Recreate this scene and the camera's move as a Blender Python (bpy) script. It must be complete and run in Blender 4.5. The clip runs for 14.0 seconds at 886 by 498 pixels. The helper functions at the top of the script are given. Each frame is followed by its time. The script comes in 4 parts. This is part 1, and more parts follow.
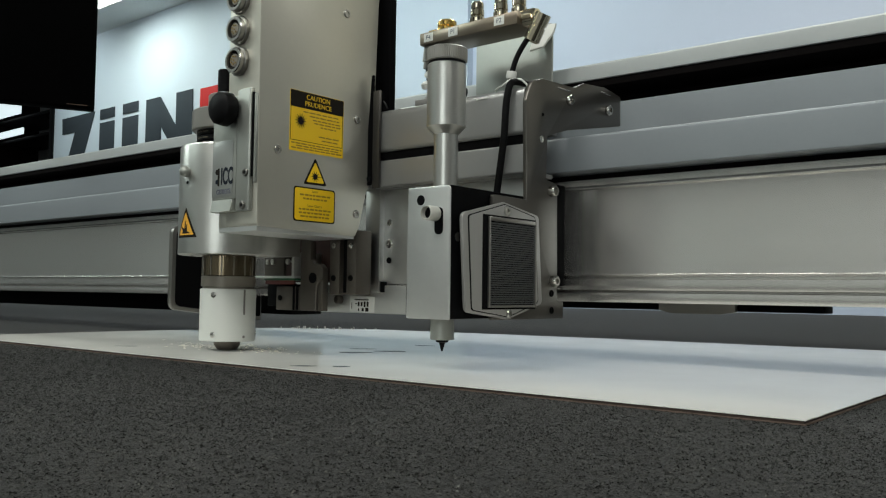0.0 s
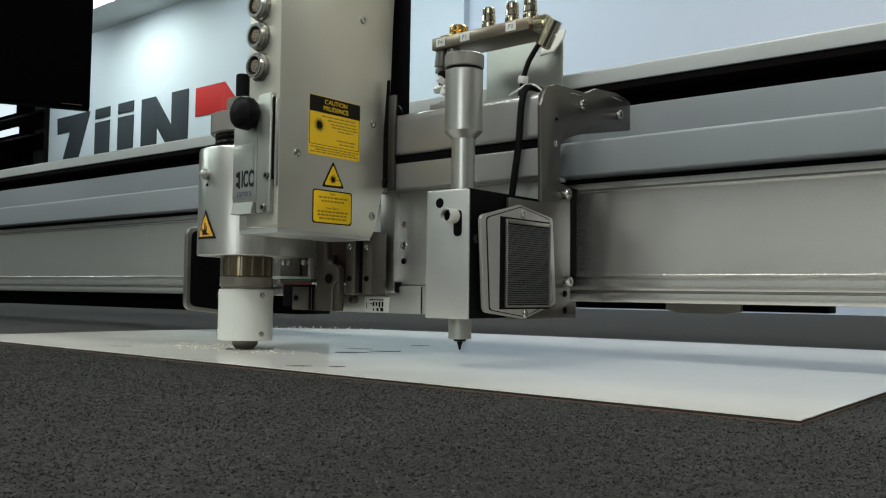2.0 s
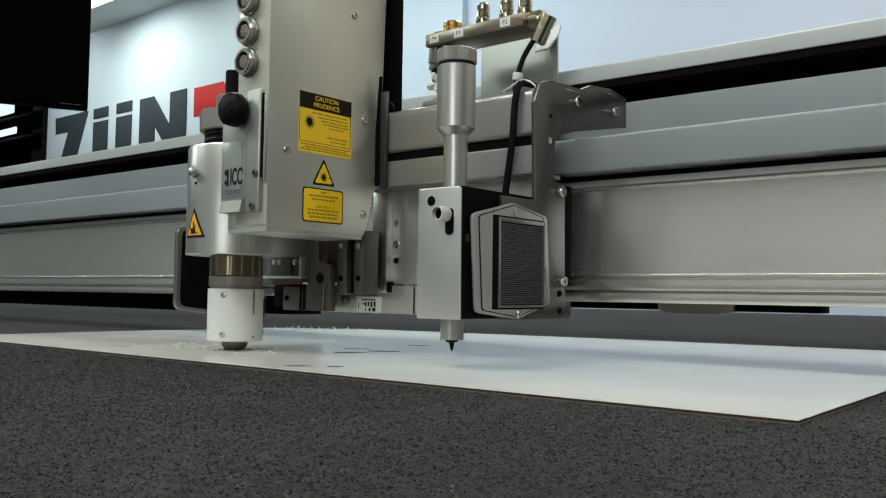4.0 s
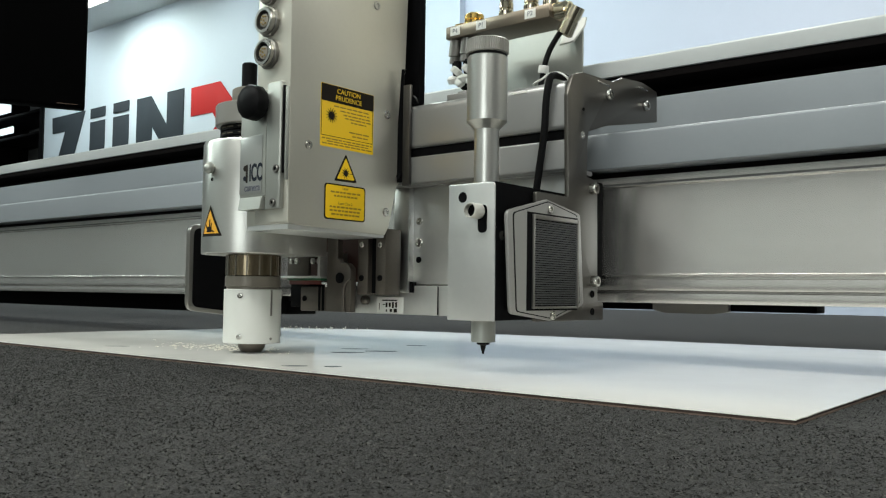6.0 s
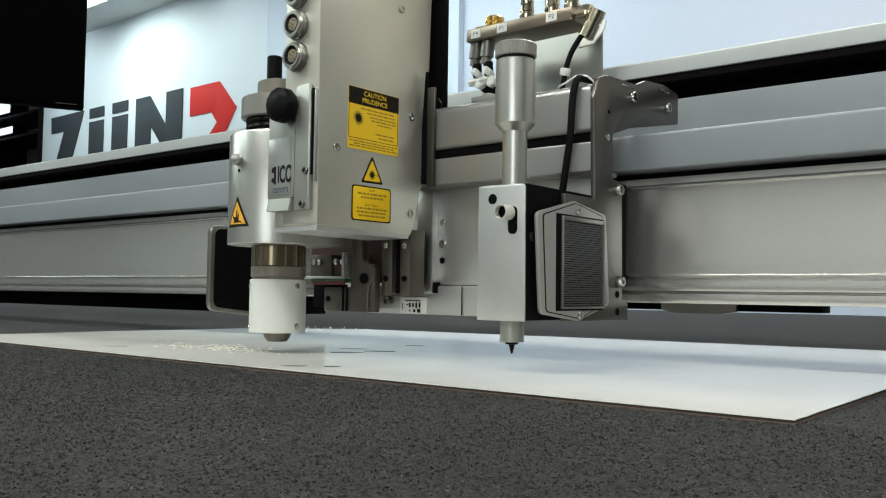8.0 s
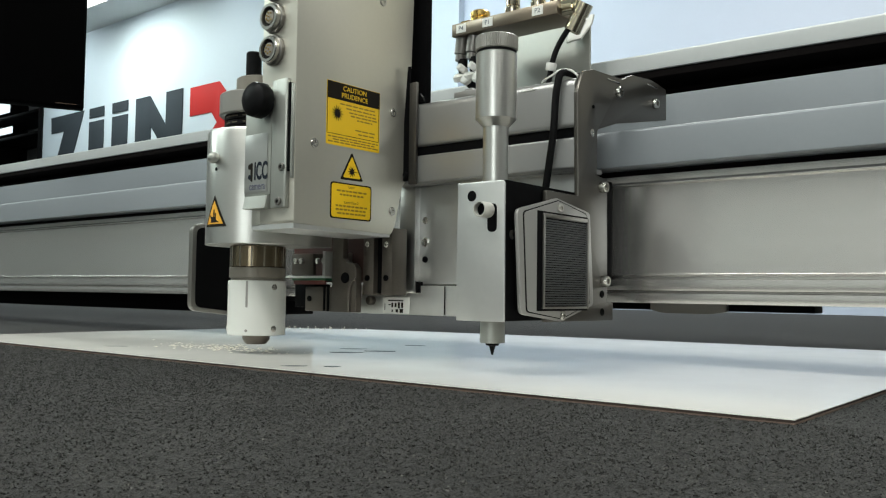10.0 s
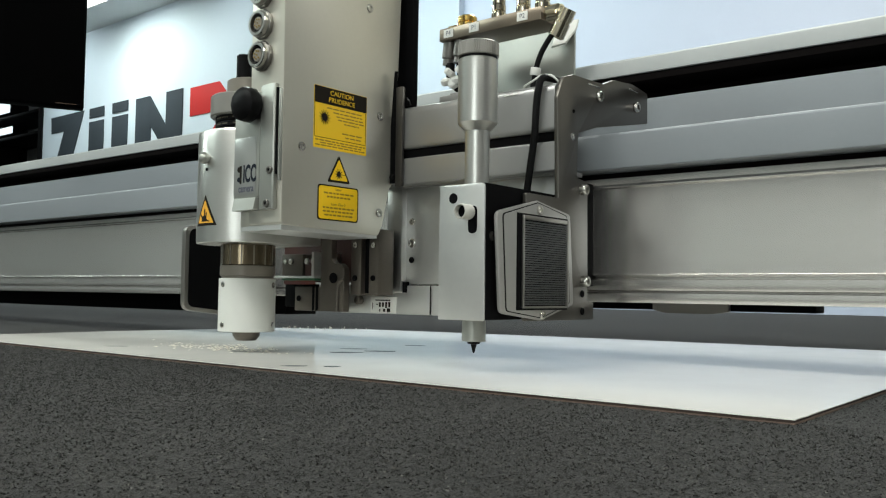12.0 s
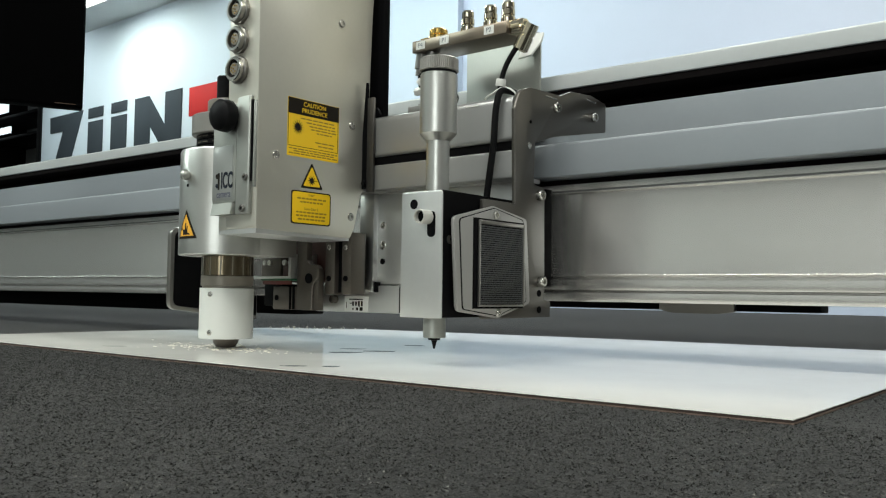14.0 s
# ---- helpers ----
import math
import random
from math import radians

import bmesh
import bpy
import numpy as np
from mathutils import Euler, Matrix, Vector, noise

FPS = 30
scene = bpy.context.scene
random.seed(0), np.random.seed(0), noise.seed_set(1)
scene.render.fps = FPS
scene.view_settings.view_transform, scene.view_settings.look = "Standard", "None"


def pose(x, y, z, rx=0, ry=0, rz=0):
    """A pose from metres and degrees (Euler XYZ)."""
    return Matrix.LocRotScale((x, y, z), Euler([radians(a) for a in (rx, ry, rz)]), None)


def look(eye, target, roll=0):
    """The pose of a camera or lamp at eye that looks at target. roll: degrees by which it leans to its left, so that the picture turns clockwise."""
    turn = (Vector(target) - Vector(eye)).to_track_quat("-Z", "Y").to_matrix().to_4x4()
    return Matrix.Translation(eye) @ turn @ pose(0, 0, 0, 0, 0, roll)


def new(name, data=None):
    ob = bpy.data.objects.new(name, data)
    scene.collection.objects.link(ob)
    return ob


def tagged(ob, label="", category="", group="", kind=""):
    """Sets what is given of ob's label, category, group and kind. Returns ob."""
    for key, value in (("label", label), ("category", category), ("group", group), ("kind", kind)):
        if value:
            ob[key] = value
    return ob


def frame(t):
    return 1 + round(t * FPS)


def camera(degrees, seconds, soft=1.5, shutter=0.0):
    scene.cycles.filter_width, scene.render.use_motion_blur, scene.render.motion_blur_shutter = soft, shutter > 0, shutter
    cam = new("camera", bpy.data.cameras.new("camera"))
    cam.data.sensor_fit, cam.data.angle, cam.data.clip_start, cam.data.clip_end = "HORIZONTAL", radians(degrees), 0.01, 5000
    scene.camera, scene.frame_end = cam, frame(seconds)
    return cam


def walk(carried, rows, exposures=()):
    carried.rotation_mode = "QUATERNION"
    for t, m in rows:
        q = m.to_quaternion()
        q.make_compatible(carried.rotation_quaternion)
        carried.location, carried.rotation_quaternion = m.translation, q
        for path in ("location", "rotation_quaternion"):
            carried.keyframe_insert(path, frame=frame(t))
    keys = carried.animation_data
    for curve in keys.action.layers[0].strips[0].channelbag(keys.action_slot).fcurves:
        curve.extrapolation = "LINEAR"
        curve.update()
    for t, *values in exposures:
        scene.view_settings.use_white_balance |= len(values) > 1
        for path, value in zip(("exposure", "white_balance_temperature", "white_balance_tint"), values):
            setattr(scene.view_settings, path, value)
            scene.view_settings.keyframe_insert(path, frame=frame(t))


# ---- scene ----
EYE = (0.6947, -0.5679, 0.065)
YAW, PITCH, ROLL = 39.50, 2.934, 0.7986
cam = camera(54.42, 14.0, soft=1.2)


def gaze(t, pan):
    """A row of the camera's path: it stands on the table and slowly turns by a few tenths of a degree."""
    return t, Matrix.Translation(EYE) @ pose(0, 0, 0, 0, 0, YAW + pan) @ pose(0, 0, 0, 90 + PITCH, 0, 0) @ pose(0, 0, 0, 0, 0, ROLL)


walk(cam, [gaze(0.0, 0.614), gaze(0.5, 0.589), gaze(1.0, 0.463), gaze(1.5, 0.438), gaze(2.0, 0.338), gaze(2.5, 0.325),
           gaze(3.0, 0.325), gaze(4.2, 0.21), gaze(5.5, 0.1), gaze(6.0, 0.062), gaze(7.0, 0.055), gaze(7.5, 0.0), gaze(8.0, 0.0),
           gaze(10.5, 0.0), gaze(13.0, 0.0), gaze(13.5, -0.06), gaze(14.0, -0.06)],
     exposures=[(0.0, -0.31), (2.5, -0.31), (3.2, -0.29), (5.3, 0.14), (6.0, 0.16), (14.0, 0.16)])

# ---- light ----
CEIL = 2.33
FLOOR = -0.9
WALL_Y = 3.23
world = bpy.data.worlds.new("world")
world.use_nodes = True
world.node_tree.nodes["Background"].inputs[0].default_value = (0.75, 0.85, 1.0, 1)
world.node_tree.nodes["Background"].inputs[1].default_value = 0.05
scene.world = world


def area_lamp(x, y, z, sx, sy, power, tint=(0.93, 1.0, 0.92)):
    data = bpy.data.lights.new("panel_lamp", "AREA")
    data.shape, data.size, data.size_y, data.energy, data.color = "RECTANGLE", sx, sy, power, tint
    ob = new("panel_lamp", data)
    ob.location = (x, y, z)
    return ob


# panel at (3.2, 1.7) is added out of view to brighten the box side
LAMPS = [(-5.55, 2.55, 0.62, 0.62), (-2.6, 1.9, 1.2, 0.6), (-0.3, 1.9, 1.2, 0.6), (-2.6, -1.9, 1.2, 0.6),
         (-0.3, -1.6, 1.2, 0.6), (2.4, -1.6, 1.2, 0.6), (3.2, 1.7, 1.2, 0.6), (-5.2, -1.5, 1.2, 0.6)]
LAMP_POWER = 45
for lx, ly, sx, sy in LAMPS:
    # panels left of x -1.5 are tinted cooler and greener, the others warmer
    area_lamp(lx, ly, CEIL - 0.03, sx, sy, LAMP_POWER * (0.85 if ly > 0 else 1.05) * sx * sy / 0.72, (0.84, 1.0, 0.94) if lx < -1.5 else (0.97, 1.0, 0.925))
# spots that wash the sign wall; all but -5.55 are added to brighten it
SPOTS = [(-6.8, 40), (-5.55, 21), (-4.4, 22), (-3.3, 28), (-2.0, 18)]
for sx, power in SPOTS:
    spot = bpy.data.lights.new("wall_spot", "SPOT")
    spot.energy, spot.spot_size, spot.spot_blend, spot.shadow_soft_size, spot.color = power, radians(104), 1.0, 0.12, (0.86, 1.0, 1.03)
    spot_ob = new("wall_spot", spot)
    spot_ob.matrix_basis = look((sx, 2.35, CEIL - 0.06), (sx + 0.1, WALL_Y, 1.72))
# added lamp in an unseen window behind the camera, for frontal light and reflections
WIN = (0.75, 2.3, 0.1, 1.55)
window_fill = area_lamp((WIN[0] + WIN[1]) / 2, -4.02, (WIN[2] + WIN[3]) / 2, WIN[1] - WIN[0], WIN[3] - WIN[2], 30, (0.92, 0.99, 0.96))
window_fill.rotation_euler = (radians(90), 0, 0)


# ---- materials ----
def mat(name, base, rough=0.5, metal=0.0, grain=0.0, scale=60.0, bump=0.0, stretch=(1, 1, 1), vary=0.12, rough_vary=0.1,
        emit=None, strength=0.0, clear=0.0, trans=0.0, spec=0.5):
    """A surface with grain and large uneven stains, both in object space at real size."""
    m = bpy.data.materials.new(name)
    m.use_nodes = True
    nt = m.node_tree
    b = nt.nodes["Principled BSDF"]
    b.inputs["Metallic"].default_value = metal
    b.inputs["Roughness"].default_value = rough
    b.inputs["Base Color"].default_value = (*base, 1)
    b.inputs["Specular IOR Level"].default_value = spec
    if clear:
        b.inputs["Coat Weight"].default_value = clear
        b.inputs["Coat Roughness"].default_value = 0.1
    if trans:
        b.inputs["Transmission Weight"].default_value = trans
    if emit:
        b.inputs["Emission Color"].default_value = (*emit, 1)
        b.inputs["Emission Strength"].default_value = strength
        return m
    tc = nt.nodes.new("ShaderNodeTexCoord")
    mp = nt.nodes.new("ShaderNodeMapping")
    mp.inputs["Scale"].default_value = stretch
    nt.links.new(tc.outputs["Object"], mp.inputs["Vector"])
    fine = nt.nodes.new("ShaderNodeTexNoise")
    fine.inputs["Scale"].default_value, fine.inputs["Detail"].default_value = scale, 6
    nt.links.new(mp.outputs[0], fine.inputs["Vector"])
    broad = nt.nodes.new("ShaderNodeTexNoise")
    broad.inputs["Scale"].default_value, broad.inputs["Detail"].default_value = 7.0, 4
    nt.links.new(tc.outputs["Object"], broad.inputs["Vector"])
    add = nt.nodes.new("ShaderNodeMath")
    add.operation = "MULTIPLY_ADD"
    add.inputs[1].default_value = grain
    nt.links.new(fine.outputs["Fac"], add.inputs[0])
    mul = nt.nodes.new("ShaderNodeMath")
    mul.operation = "MULTIPLY"
    mul.inputs[1].default_value = vary
    nt.links.new(broad.outputs["Fac"], mul.inputs[0])
    nt.links.new(mul.outputs[0], add.inputs[2])
    ramp = nt.nodes.new("ShaderNodeMixRGB")
    ramp.inputs[1].default_value = (*[c * (1 - (grain + vary) / 2) for c in base], 1)
    ramp.inputs[2].default_value = (*[min(1, c * (1 + (grain + vary) / 2)) for c in base], 1)
    sc = nt.nodes.new("ShaderNodeMath")
    sc.operation = "DIVIDE"
    sc.use_clamp = True
    sc.inputs[1].default_value = max(grain + vary, 1e-4)
    nt.links.new(add.outputs[0], sc.inputs[0])
    nt.links.new(sc.outputs[0], ramp.inputs[0])
    nt.links.new(ramp.outputs[0], b.inputs["Base Color"])
    rv = nt.nodes.new("ShaderNodeMapRange")
    rv.inputs["To Min"].default_value, rv.inputs["To Max"].default_value = max(0.03, rough - rough_vary), min(1, rough + rough_vary)
    nt.links.new(broad.outputs["Fac"], rv.inputs["Value"])
    nt.links.new(rv.outputs[0], b.inputs["Roughness"])
    if bump:
        bp = nt.nodes.new("ShaderNodeBump")
        bp.inputs["Strength"].default_value, bp.inputs["Distance"].default_value = 1.0, bump
        nt.links.new(fine.outputs["Fac"], bp.inputs["Height"])
        nt.links.new(bp.outputs[0], b.inputs["Normal"])
    return m


def felt_material():
    """Needle felt: tangled pale and dark fibres over uneven darker patches."""
    m = bpy.data.materials.new("needle_felt")
    m.use_nodes = True
    nt = m.node_tree
    b = nt.nodes["Principled BSDF"]
    b.inputs["Roughness"].default_value, b.inputs["Specular IOR Level"].default_value = 1.0, 0.05
    b.inputs["Sheen Weight"].default_value, b.inputs["Sheen Roughness"].default_value = 0.26, 0.28
    tc = nt.nodes.new("ShaderNodeTexCoord")
    fine = nt.nodes.new("ShaderNodeTexNoise")
    fine.inputs["Scale"].default_value, fine.inputs["Detail"].default_value, fine.inputs["Roughness"].default_value = 460, 5, 0.75
    tuft = nt.nodes.new("ShaderNodeTexNoise")
    tuft.inputs["Scale"].default_value, tuft.inputs["Detail"].default_value = 210, 3
    broad = nt.nodes.new("ShaderNodeTexNoise")
    broad.inputs["Scale"].default_value, broad.inputs["Detail"].default_value = 9, 4
    for n in (fine, tuft, broad):
        nt.links.new(tc.outputs["Object"], n.inputs["Vector"])
    ramp = nt.nodes.new("ShaderNodeValToRGB")
    e = ramp.color_ramp.elements
    e[0].position, e[0].color = 0.30, (0.009, 0.0088, 0.0085, 1)
    e[1].position, e[1].color = 0.72, (0.042, 0.0407, 0.0390, 1)
    mid = e.new(0.52)
    mid.color = (0.018, 0.0175, 0.0168, 1)
    mix = nt.nodes.new("ShaderNodeMath")
    mix.operation = "MULTIPLY_ADD"
    mix.inputs[1].default_value = 0.45
    off = nt.nodes.new("ShaderNodeMath")
    off.operation = "SUBTRACT"
    off.inputs[1].default_value = 0.5
    nt.links.new(tuft.outputs["Fac"], off.inputs[0])
    nt.links.new(off.outputs[0], mix.inputs[0])
    nt.links.new(fine.outputs["Fac"], mix.inputs[2])
    mix2 = nt.nodes.new("ShaderNodeMath")
    mix2.operation = "MULTIPLY_ADD"
    mix2.inputs[1].default_value = 0.30
    off2 = nt.nodes.new("ShaderNodeMath")
    off2.operation = "SUBTRACT"
    off2.inputs[1].default_value = 0.5
    nt.links.new(broad.outputs["Fac"], off2.inputs[0])
    nt.links.new(off2.outputs[0], mix2.inputs[0])
    nt.links.new(mix.outputs[0], mix2.inputs[2])
    nt.links.new(mix2.outputs[0], ramp.inputs[0])
    nt.links.new(ramp.outputs[0], b.inputs["Base Color"])
    bp = nt.nodes.new("ShaderNodeBump")
    bp.inputs["Strength"].default_value, bp.inputs["Distance"].default_value = 0.6, 0.0012
    nt.links.new(fine.outputs["Fac"], bp.inputs["Height"])
    nt.links.new(bp.outputs[0], b.inputs["Normal"])
    return m


FELT = felt_material()


STREAK = 86.0   # direction of the worn streaks in the felt, degrees


def fibre_material():
    """Single felt fibres, each a shade of its own."""
    m = bpy.data.materials.new("felt_fibre")
    m.use_nodes = True
    nt = m.node_tree
    b = nt.nodes["Principled BSDF"]
    b.inputs["Roughness"].default_value, b.inputs["Specular IOR Level"].default_value = 0.9, 0.1
    geo = nt.nodes.new("ShaderNodeNewGeometry")
    ramp = nt.nodes.new("ShaderNodeValToRGB")
    e = ramp.color_ramp.elements
    e[0].position, e[0].color = 0.0, (0.010, 0.0099, 0.0092, 1)
    e[1].position, e[1].color = 1.0, (0.130, 0.128, 0.118, 1)
    mid = e.new(0.62)
    mid.color = (0.027, 0.0263, 0.0252, 1)
    nt.links.new(geo.outputs["Random Per Island"], ramp.inputs[0])
    # worn streaks along the feed direction, and darker and paler patches
    tc = nt.nodes.new("ShaderNodeTexCoord")
    mp = nt.nodes.new("ShaderNodeMapping")
    mp.inputs["Rotation"].default_value = (0, 0, radians(-STREAK))
    mp.inputs["Scale"].default_value = (0.06, 1.0, 1.0)
    nt.links.new(tc.outputs["Object"], mp.inputs["Vector"])
    streak = nt.nodes.new("ShaderNodeTexNoise")
    streak.inputs["Scale"].default_value, streak.inputs["Detail"].default_value = 140, 2
    nt.links.new(mp.outputs[0], streak.inputs["Vector"])
    patch = nt.nodes.new("ShaderNodeTexNoise")
    patch.inputs["Scale"].default_value, patch.inputs["Detail"].default_value = 14, 8
    nt.links.new(tc.outputs["Object"], patch.inputs["Vector"])
    add = nt.nodes.new("ShaderNodeMath")
    add.operation = "ADD"
    nt.links.new(streak.outputs["Fac"], add.inputs[0])
    nt.links.new(patch.outputs["Fac"], add.inputs[1])
    tone = nt.nodes.new("ShaderNodeMapRange")
    tone.inputs["From Min"].default_value, tone.inputs["From Max"].default_value = 0.72, 1.28
    tone.inputs["To Min"].default_value, tone.inputs["To Max"].default_value = 0.50, 1.50
    nt.links.new(add.outputs[0], tone.inputs["Value"])
    wear = nt.nodes.new("ShaderNodeVectorMath")
    wear.operation = "SCALE"
    nt.links.new(ramp.outputs[0], wear.inputs[0])
    nt.links.new(tone.outputs[0], wear.inputs["Scale"])
    nt.links.new(wear.outputs[0], b.inputs["Base Color"])
    return m


FIBRE = fibre_material()
WHITE_BOARD = mat("white_laminate", (0.80, 0.78, 0.735), 0.14, 0, 0.02, 90, 0.00001, vary=0.04, rough_vary=0.04)
BOARD_CORE = mat("hardboard_core", (0.024, 0.012, 0.008), 0.9, 0, 0.5, 300, 0.0004)
BOARD_BACK = mat("hardboard_back", (0.13, 0.09, 0.07), 0.9, 0, 0.3, 300, 0.0002)
ALU = mat("brushed_aluminium", (0.62, 0.62, 0.61), 0.33, 1.0, 0.10, 160, 0.00002, (1, 1, 14), vary=0.10)
ALU_LATHED = mat("turned_aluminium", (0.48, 0.48, 0.455), 0.36, 0.92, 0.12, 120, 0.00002, (1, 1, 16), vary=0.06)
ALU_SATIN = mat("anodised_aluminium", (0.63, 0.635, 0.62), 0.42, 0.85, 0.06, 200, 0.00001, vary=0.08)
BEAM_ALU = mat("extruded_aluminium", (0.74, 0.725, 0.70), 0.25, 0.92, 0.12, 90, 0.0, (0.06, 1, 1), vary=0.06, rough_vary=0.02)
RAIL_PAINT = mat("grey_blue_coating", (0.235, 0.255, 0.275), 0.45, 0.25, 0.05, 200, 0.00001, vary=0.08)
RAIL_LIGHT = mat("pale_grey_coating", (0.45, 0.47, 0.47), 0.42, 0.2, 0.05, 200, 0.00001, vary=0.08)
BOX_PAINT = mat("pale_metallic_coating", (0.64, 0.62, 0.545), 0.33, 0.62, 0.05, 260, vary=0.04, rough_vary=0.03)
FILTER_GREY = mat("grey_filter_coating", (0.27, 0.265, 0.255), 0.36, 0.3, 0.05, 200, 0.00001, vary=0.08)
BRACKET = mat("dark_brushed_steel", (0.105, 0.098, 0.088), 0.36, 0.85, 0.15, 150, 0.00001, (1, 1, 8), vary=0.12)
FLANGE_STEEL = mat("worn_grey_steel", (0.085, 0.080, 0.074), 0.35, 0.8, 0.2, 150, 0.00001, (1, 1, 4), vary=0.2)
COVER = mat("grey_satin_cover", (0.29, 0.29, 0.285), 0.38, 0.5, 0.04, 200, 0.00001, vary=0.06)
STEEL = mat("bright_steel", (0.52, 0.51, 0.48), 0.27, 1.0, 0.05, 200, vary=0.15)
STEEL_DARK = mat("grey_steel_plate", (0.23, 0.22, 0.205), 0.36, 0.9, 0.10, 150, 0.00001, (1, 1, 6), vary=0.10)
# darker, browner copy of the grey steel; shade under the box is in it
DARKENED_STEEL = mat("darkened_steel", (0.125, 0.110, 0.095), 0.42, 0.8, 0.2, 150, 0.00001, (1, 1, 6), vary=0.2)
BLACK = mat("black_plastic", (0.006, 0.006, 0.0065), 0.45, 0, 0.1, 200, 0.00002, spec=0.06)
BLACK_METAL = mat("black_anodised", (0.004, 0.004, 0.0045), 0.55, 0.0, 0.1, 200, 0.00001, spec=0.03)
RUBBER = mat("black_rubber", (0.008, 0.008, 0.0085), 0.6, 0, 0.2, 200, 0.00004, spec=0.06)
# near-black that puts the shade of gaps, undersides and the recess into colour
CAVITY_SHADE = mat("cavity_shade", (0.006, 0.005, 0.005), 0.8, 0, 0.1, 60, spec=0.02)
NYLON = mat("white_nylon", (0.57, 0.58, 0.55), 0.45, 0, 0.03, 120, 0.00002, vary=0.05)
NYLON_GREY = mat("cream_nylon", (0.50, 0.49, 0.45), 0.45, 0, 0.05, 120, 0.00002, vary=0.1)
COLLAR = mat("grey_collar", (0.26, 0.25, 0.23), 0.42, 0.5, 0.06, 120, 0.00001, vary=0.1)
OLIVE = mat("olive_print", (0.055, 0.045, 0.025), 0.6)
TAUPE = mat("taupe_ring", (0.20, 0.18, 0.15), 0.45, 0.3, 0.1, 150)
BRONZE = mat("amber_clear_plastic", (0.17, 0.135, 0.085), 0.14, 0.7, 0.3, 60, vary=0.4, stretch=(1, 1, 0.05))
BRASS = mat("brass", (0.62, 0.42, 0.13), 0.25, 1.0, 0.08, 200, vary=0.2)
NICKEL = mat("nickel", (0.60, 0.54, 0.42), 0.16, 1.0, 0.05, 200, vary=0.2)
MANIFOLD = mat("bronze_anodised_block", (0.24, 0.20, 0.155), 0.36, 0.85, 0.06, 200, vary=0.1)
YELLOW = mat("yellow_label", (0.88, 0.56, 0.005), 0.42, 0, 0.03, 300, vary=0.05)
ORANGE = mat("orange_label", (0.74, 0.37, 0.035), 0.42, 0, 0.03, 300, vary=0.05)
INK = mat("black_ink", (0.014, 0.011, 0.008), 0.7, spec=0.12)
INK_FADED = mat("faded_ink", (0.30, 0.18, 0.01), 0.5)
INK_BLUE = mat("dark_blue_ink", (0.014, 0.018, 0.026), 0.8, spec=0.08)
INK_BROWN = mat("dull_brown_ink", (0.045, 0.022, 0.010), 0.6)
INK_PALE = mat("pale_violet_ink", (0.11, 0.115, 0.15), 0.7, spec=0.1)
WINDOW_GREY = mat("smooth_grey_plate", (0.34, 0.35, 0.335), 0.30, 0.5, 0.04, 200, 0.00001, vary=0.06)
FILTER_DARK = mat("dark_filter_fins", (0.085, 0.088, 0.092), 0.4, 0.4, 0.06, 200, vary=0.1)
INK_GREY = mat("grey_ink", (0.10, 0.12, 0.14), 0.5)
PAPER = mat("white_sticker", (0.74, 0.74, 0.70), 0.5, 0, 0.03, 200)
GREEN_PCB = mat("green_board", (0.018, 0.10, 0.045), 0.5)
RED_STRIP = mat("red_strip_plastic", (0.10, 0.018, 0.013), 0.45)
RED_PLASTIC = mat("red_plastic", (0.045, 0.014, 0.01), 0.4)
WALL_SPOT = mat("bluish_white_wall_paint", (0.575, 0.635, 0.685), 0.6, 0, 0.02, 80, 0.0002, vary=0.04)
PLATE_GREY = mat("grey_green_plate", (0.36, 0.37, 0.34), 0.42, 0.6, 0.06, 200, 0.00001, vary=0.08)
SCREEN = mat("switched_off_screen", (0.0012, 0.0012, 0.0013), 0.7, 0, 0.1, 200, spec=0.01)
WALL_DARK = mat("dark_grey_wall_paint", (0.10, 0.10, 0.10), 0.7, 0, 0.02, 80, 0.0002, vary=0.04)
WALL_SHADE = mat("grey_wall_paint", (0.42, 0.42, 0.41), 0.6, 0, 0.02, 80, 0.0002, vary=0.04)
WALL_CREAM = mat("cream_wall_paint", (0.80, 0.76, 0.62), 0.6, 0, 0.02, 80, 0.0002, vary=0.04)
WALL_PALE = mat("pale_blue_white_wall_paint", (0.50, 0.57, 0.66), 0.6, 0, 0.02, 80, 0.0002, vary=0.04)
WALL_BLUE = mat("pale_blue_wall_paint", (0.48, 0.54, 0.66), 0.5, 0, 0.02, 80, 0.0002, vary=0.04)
CEILING_PAINT = mat("ceiling_paint", (0.62, 0.64, 0.64), 0.8, 0, 0.03, 60, vary=0.05)
FLOOR_MAT = mat("grey_floor", (0.12, 0.12, 0.12), 0.5, 0, 0.2, 60, vary=0.2)
SIGN_DARK = mat("anthracite_sign", (0.036, 0.043, 0.050), 0.7, 0, 0.03, 50, spec=0.15)
SIGN_RED = mat("red_sign", (0.50, 0.028, 0.026), 0.7, 0, 0.03, 50, spec=0.15)
PANEL_GLOW = mat("lamp_diffuser", (0.9, 0.9, 0.9), 0.5, emit=(1.0, 0.98, 0.95), strength=4.0)
STRIP_GLOW = mat("shelf_glow", (0.9, 0.9, 0.9), 0.5, emit=(0.8, 0.95, 1.0), strength=1.1)


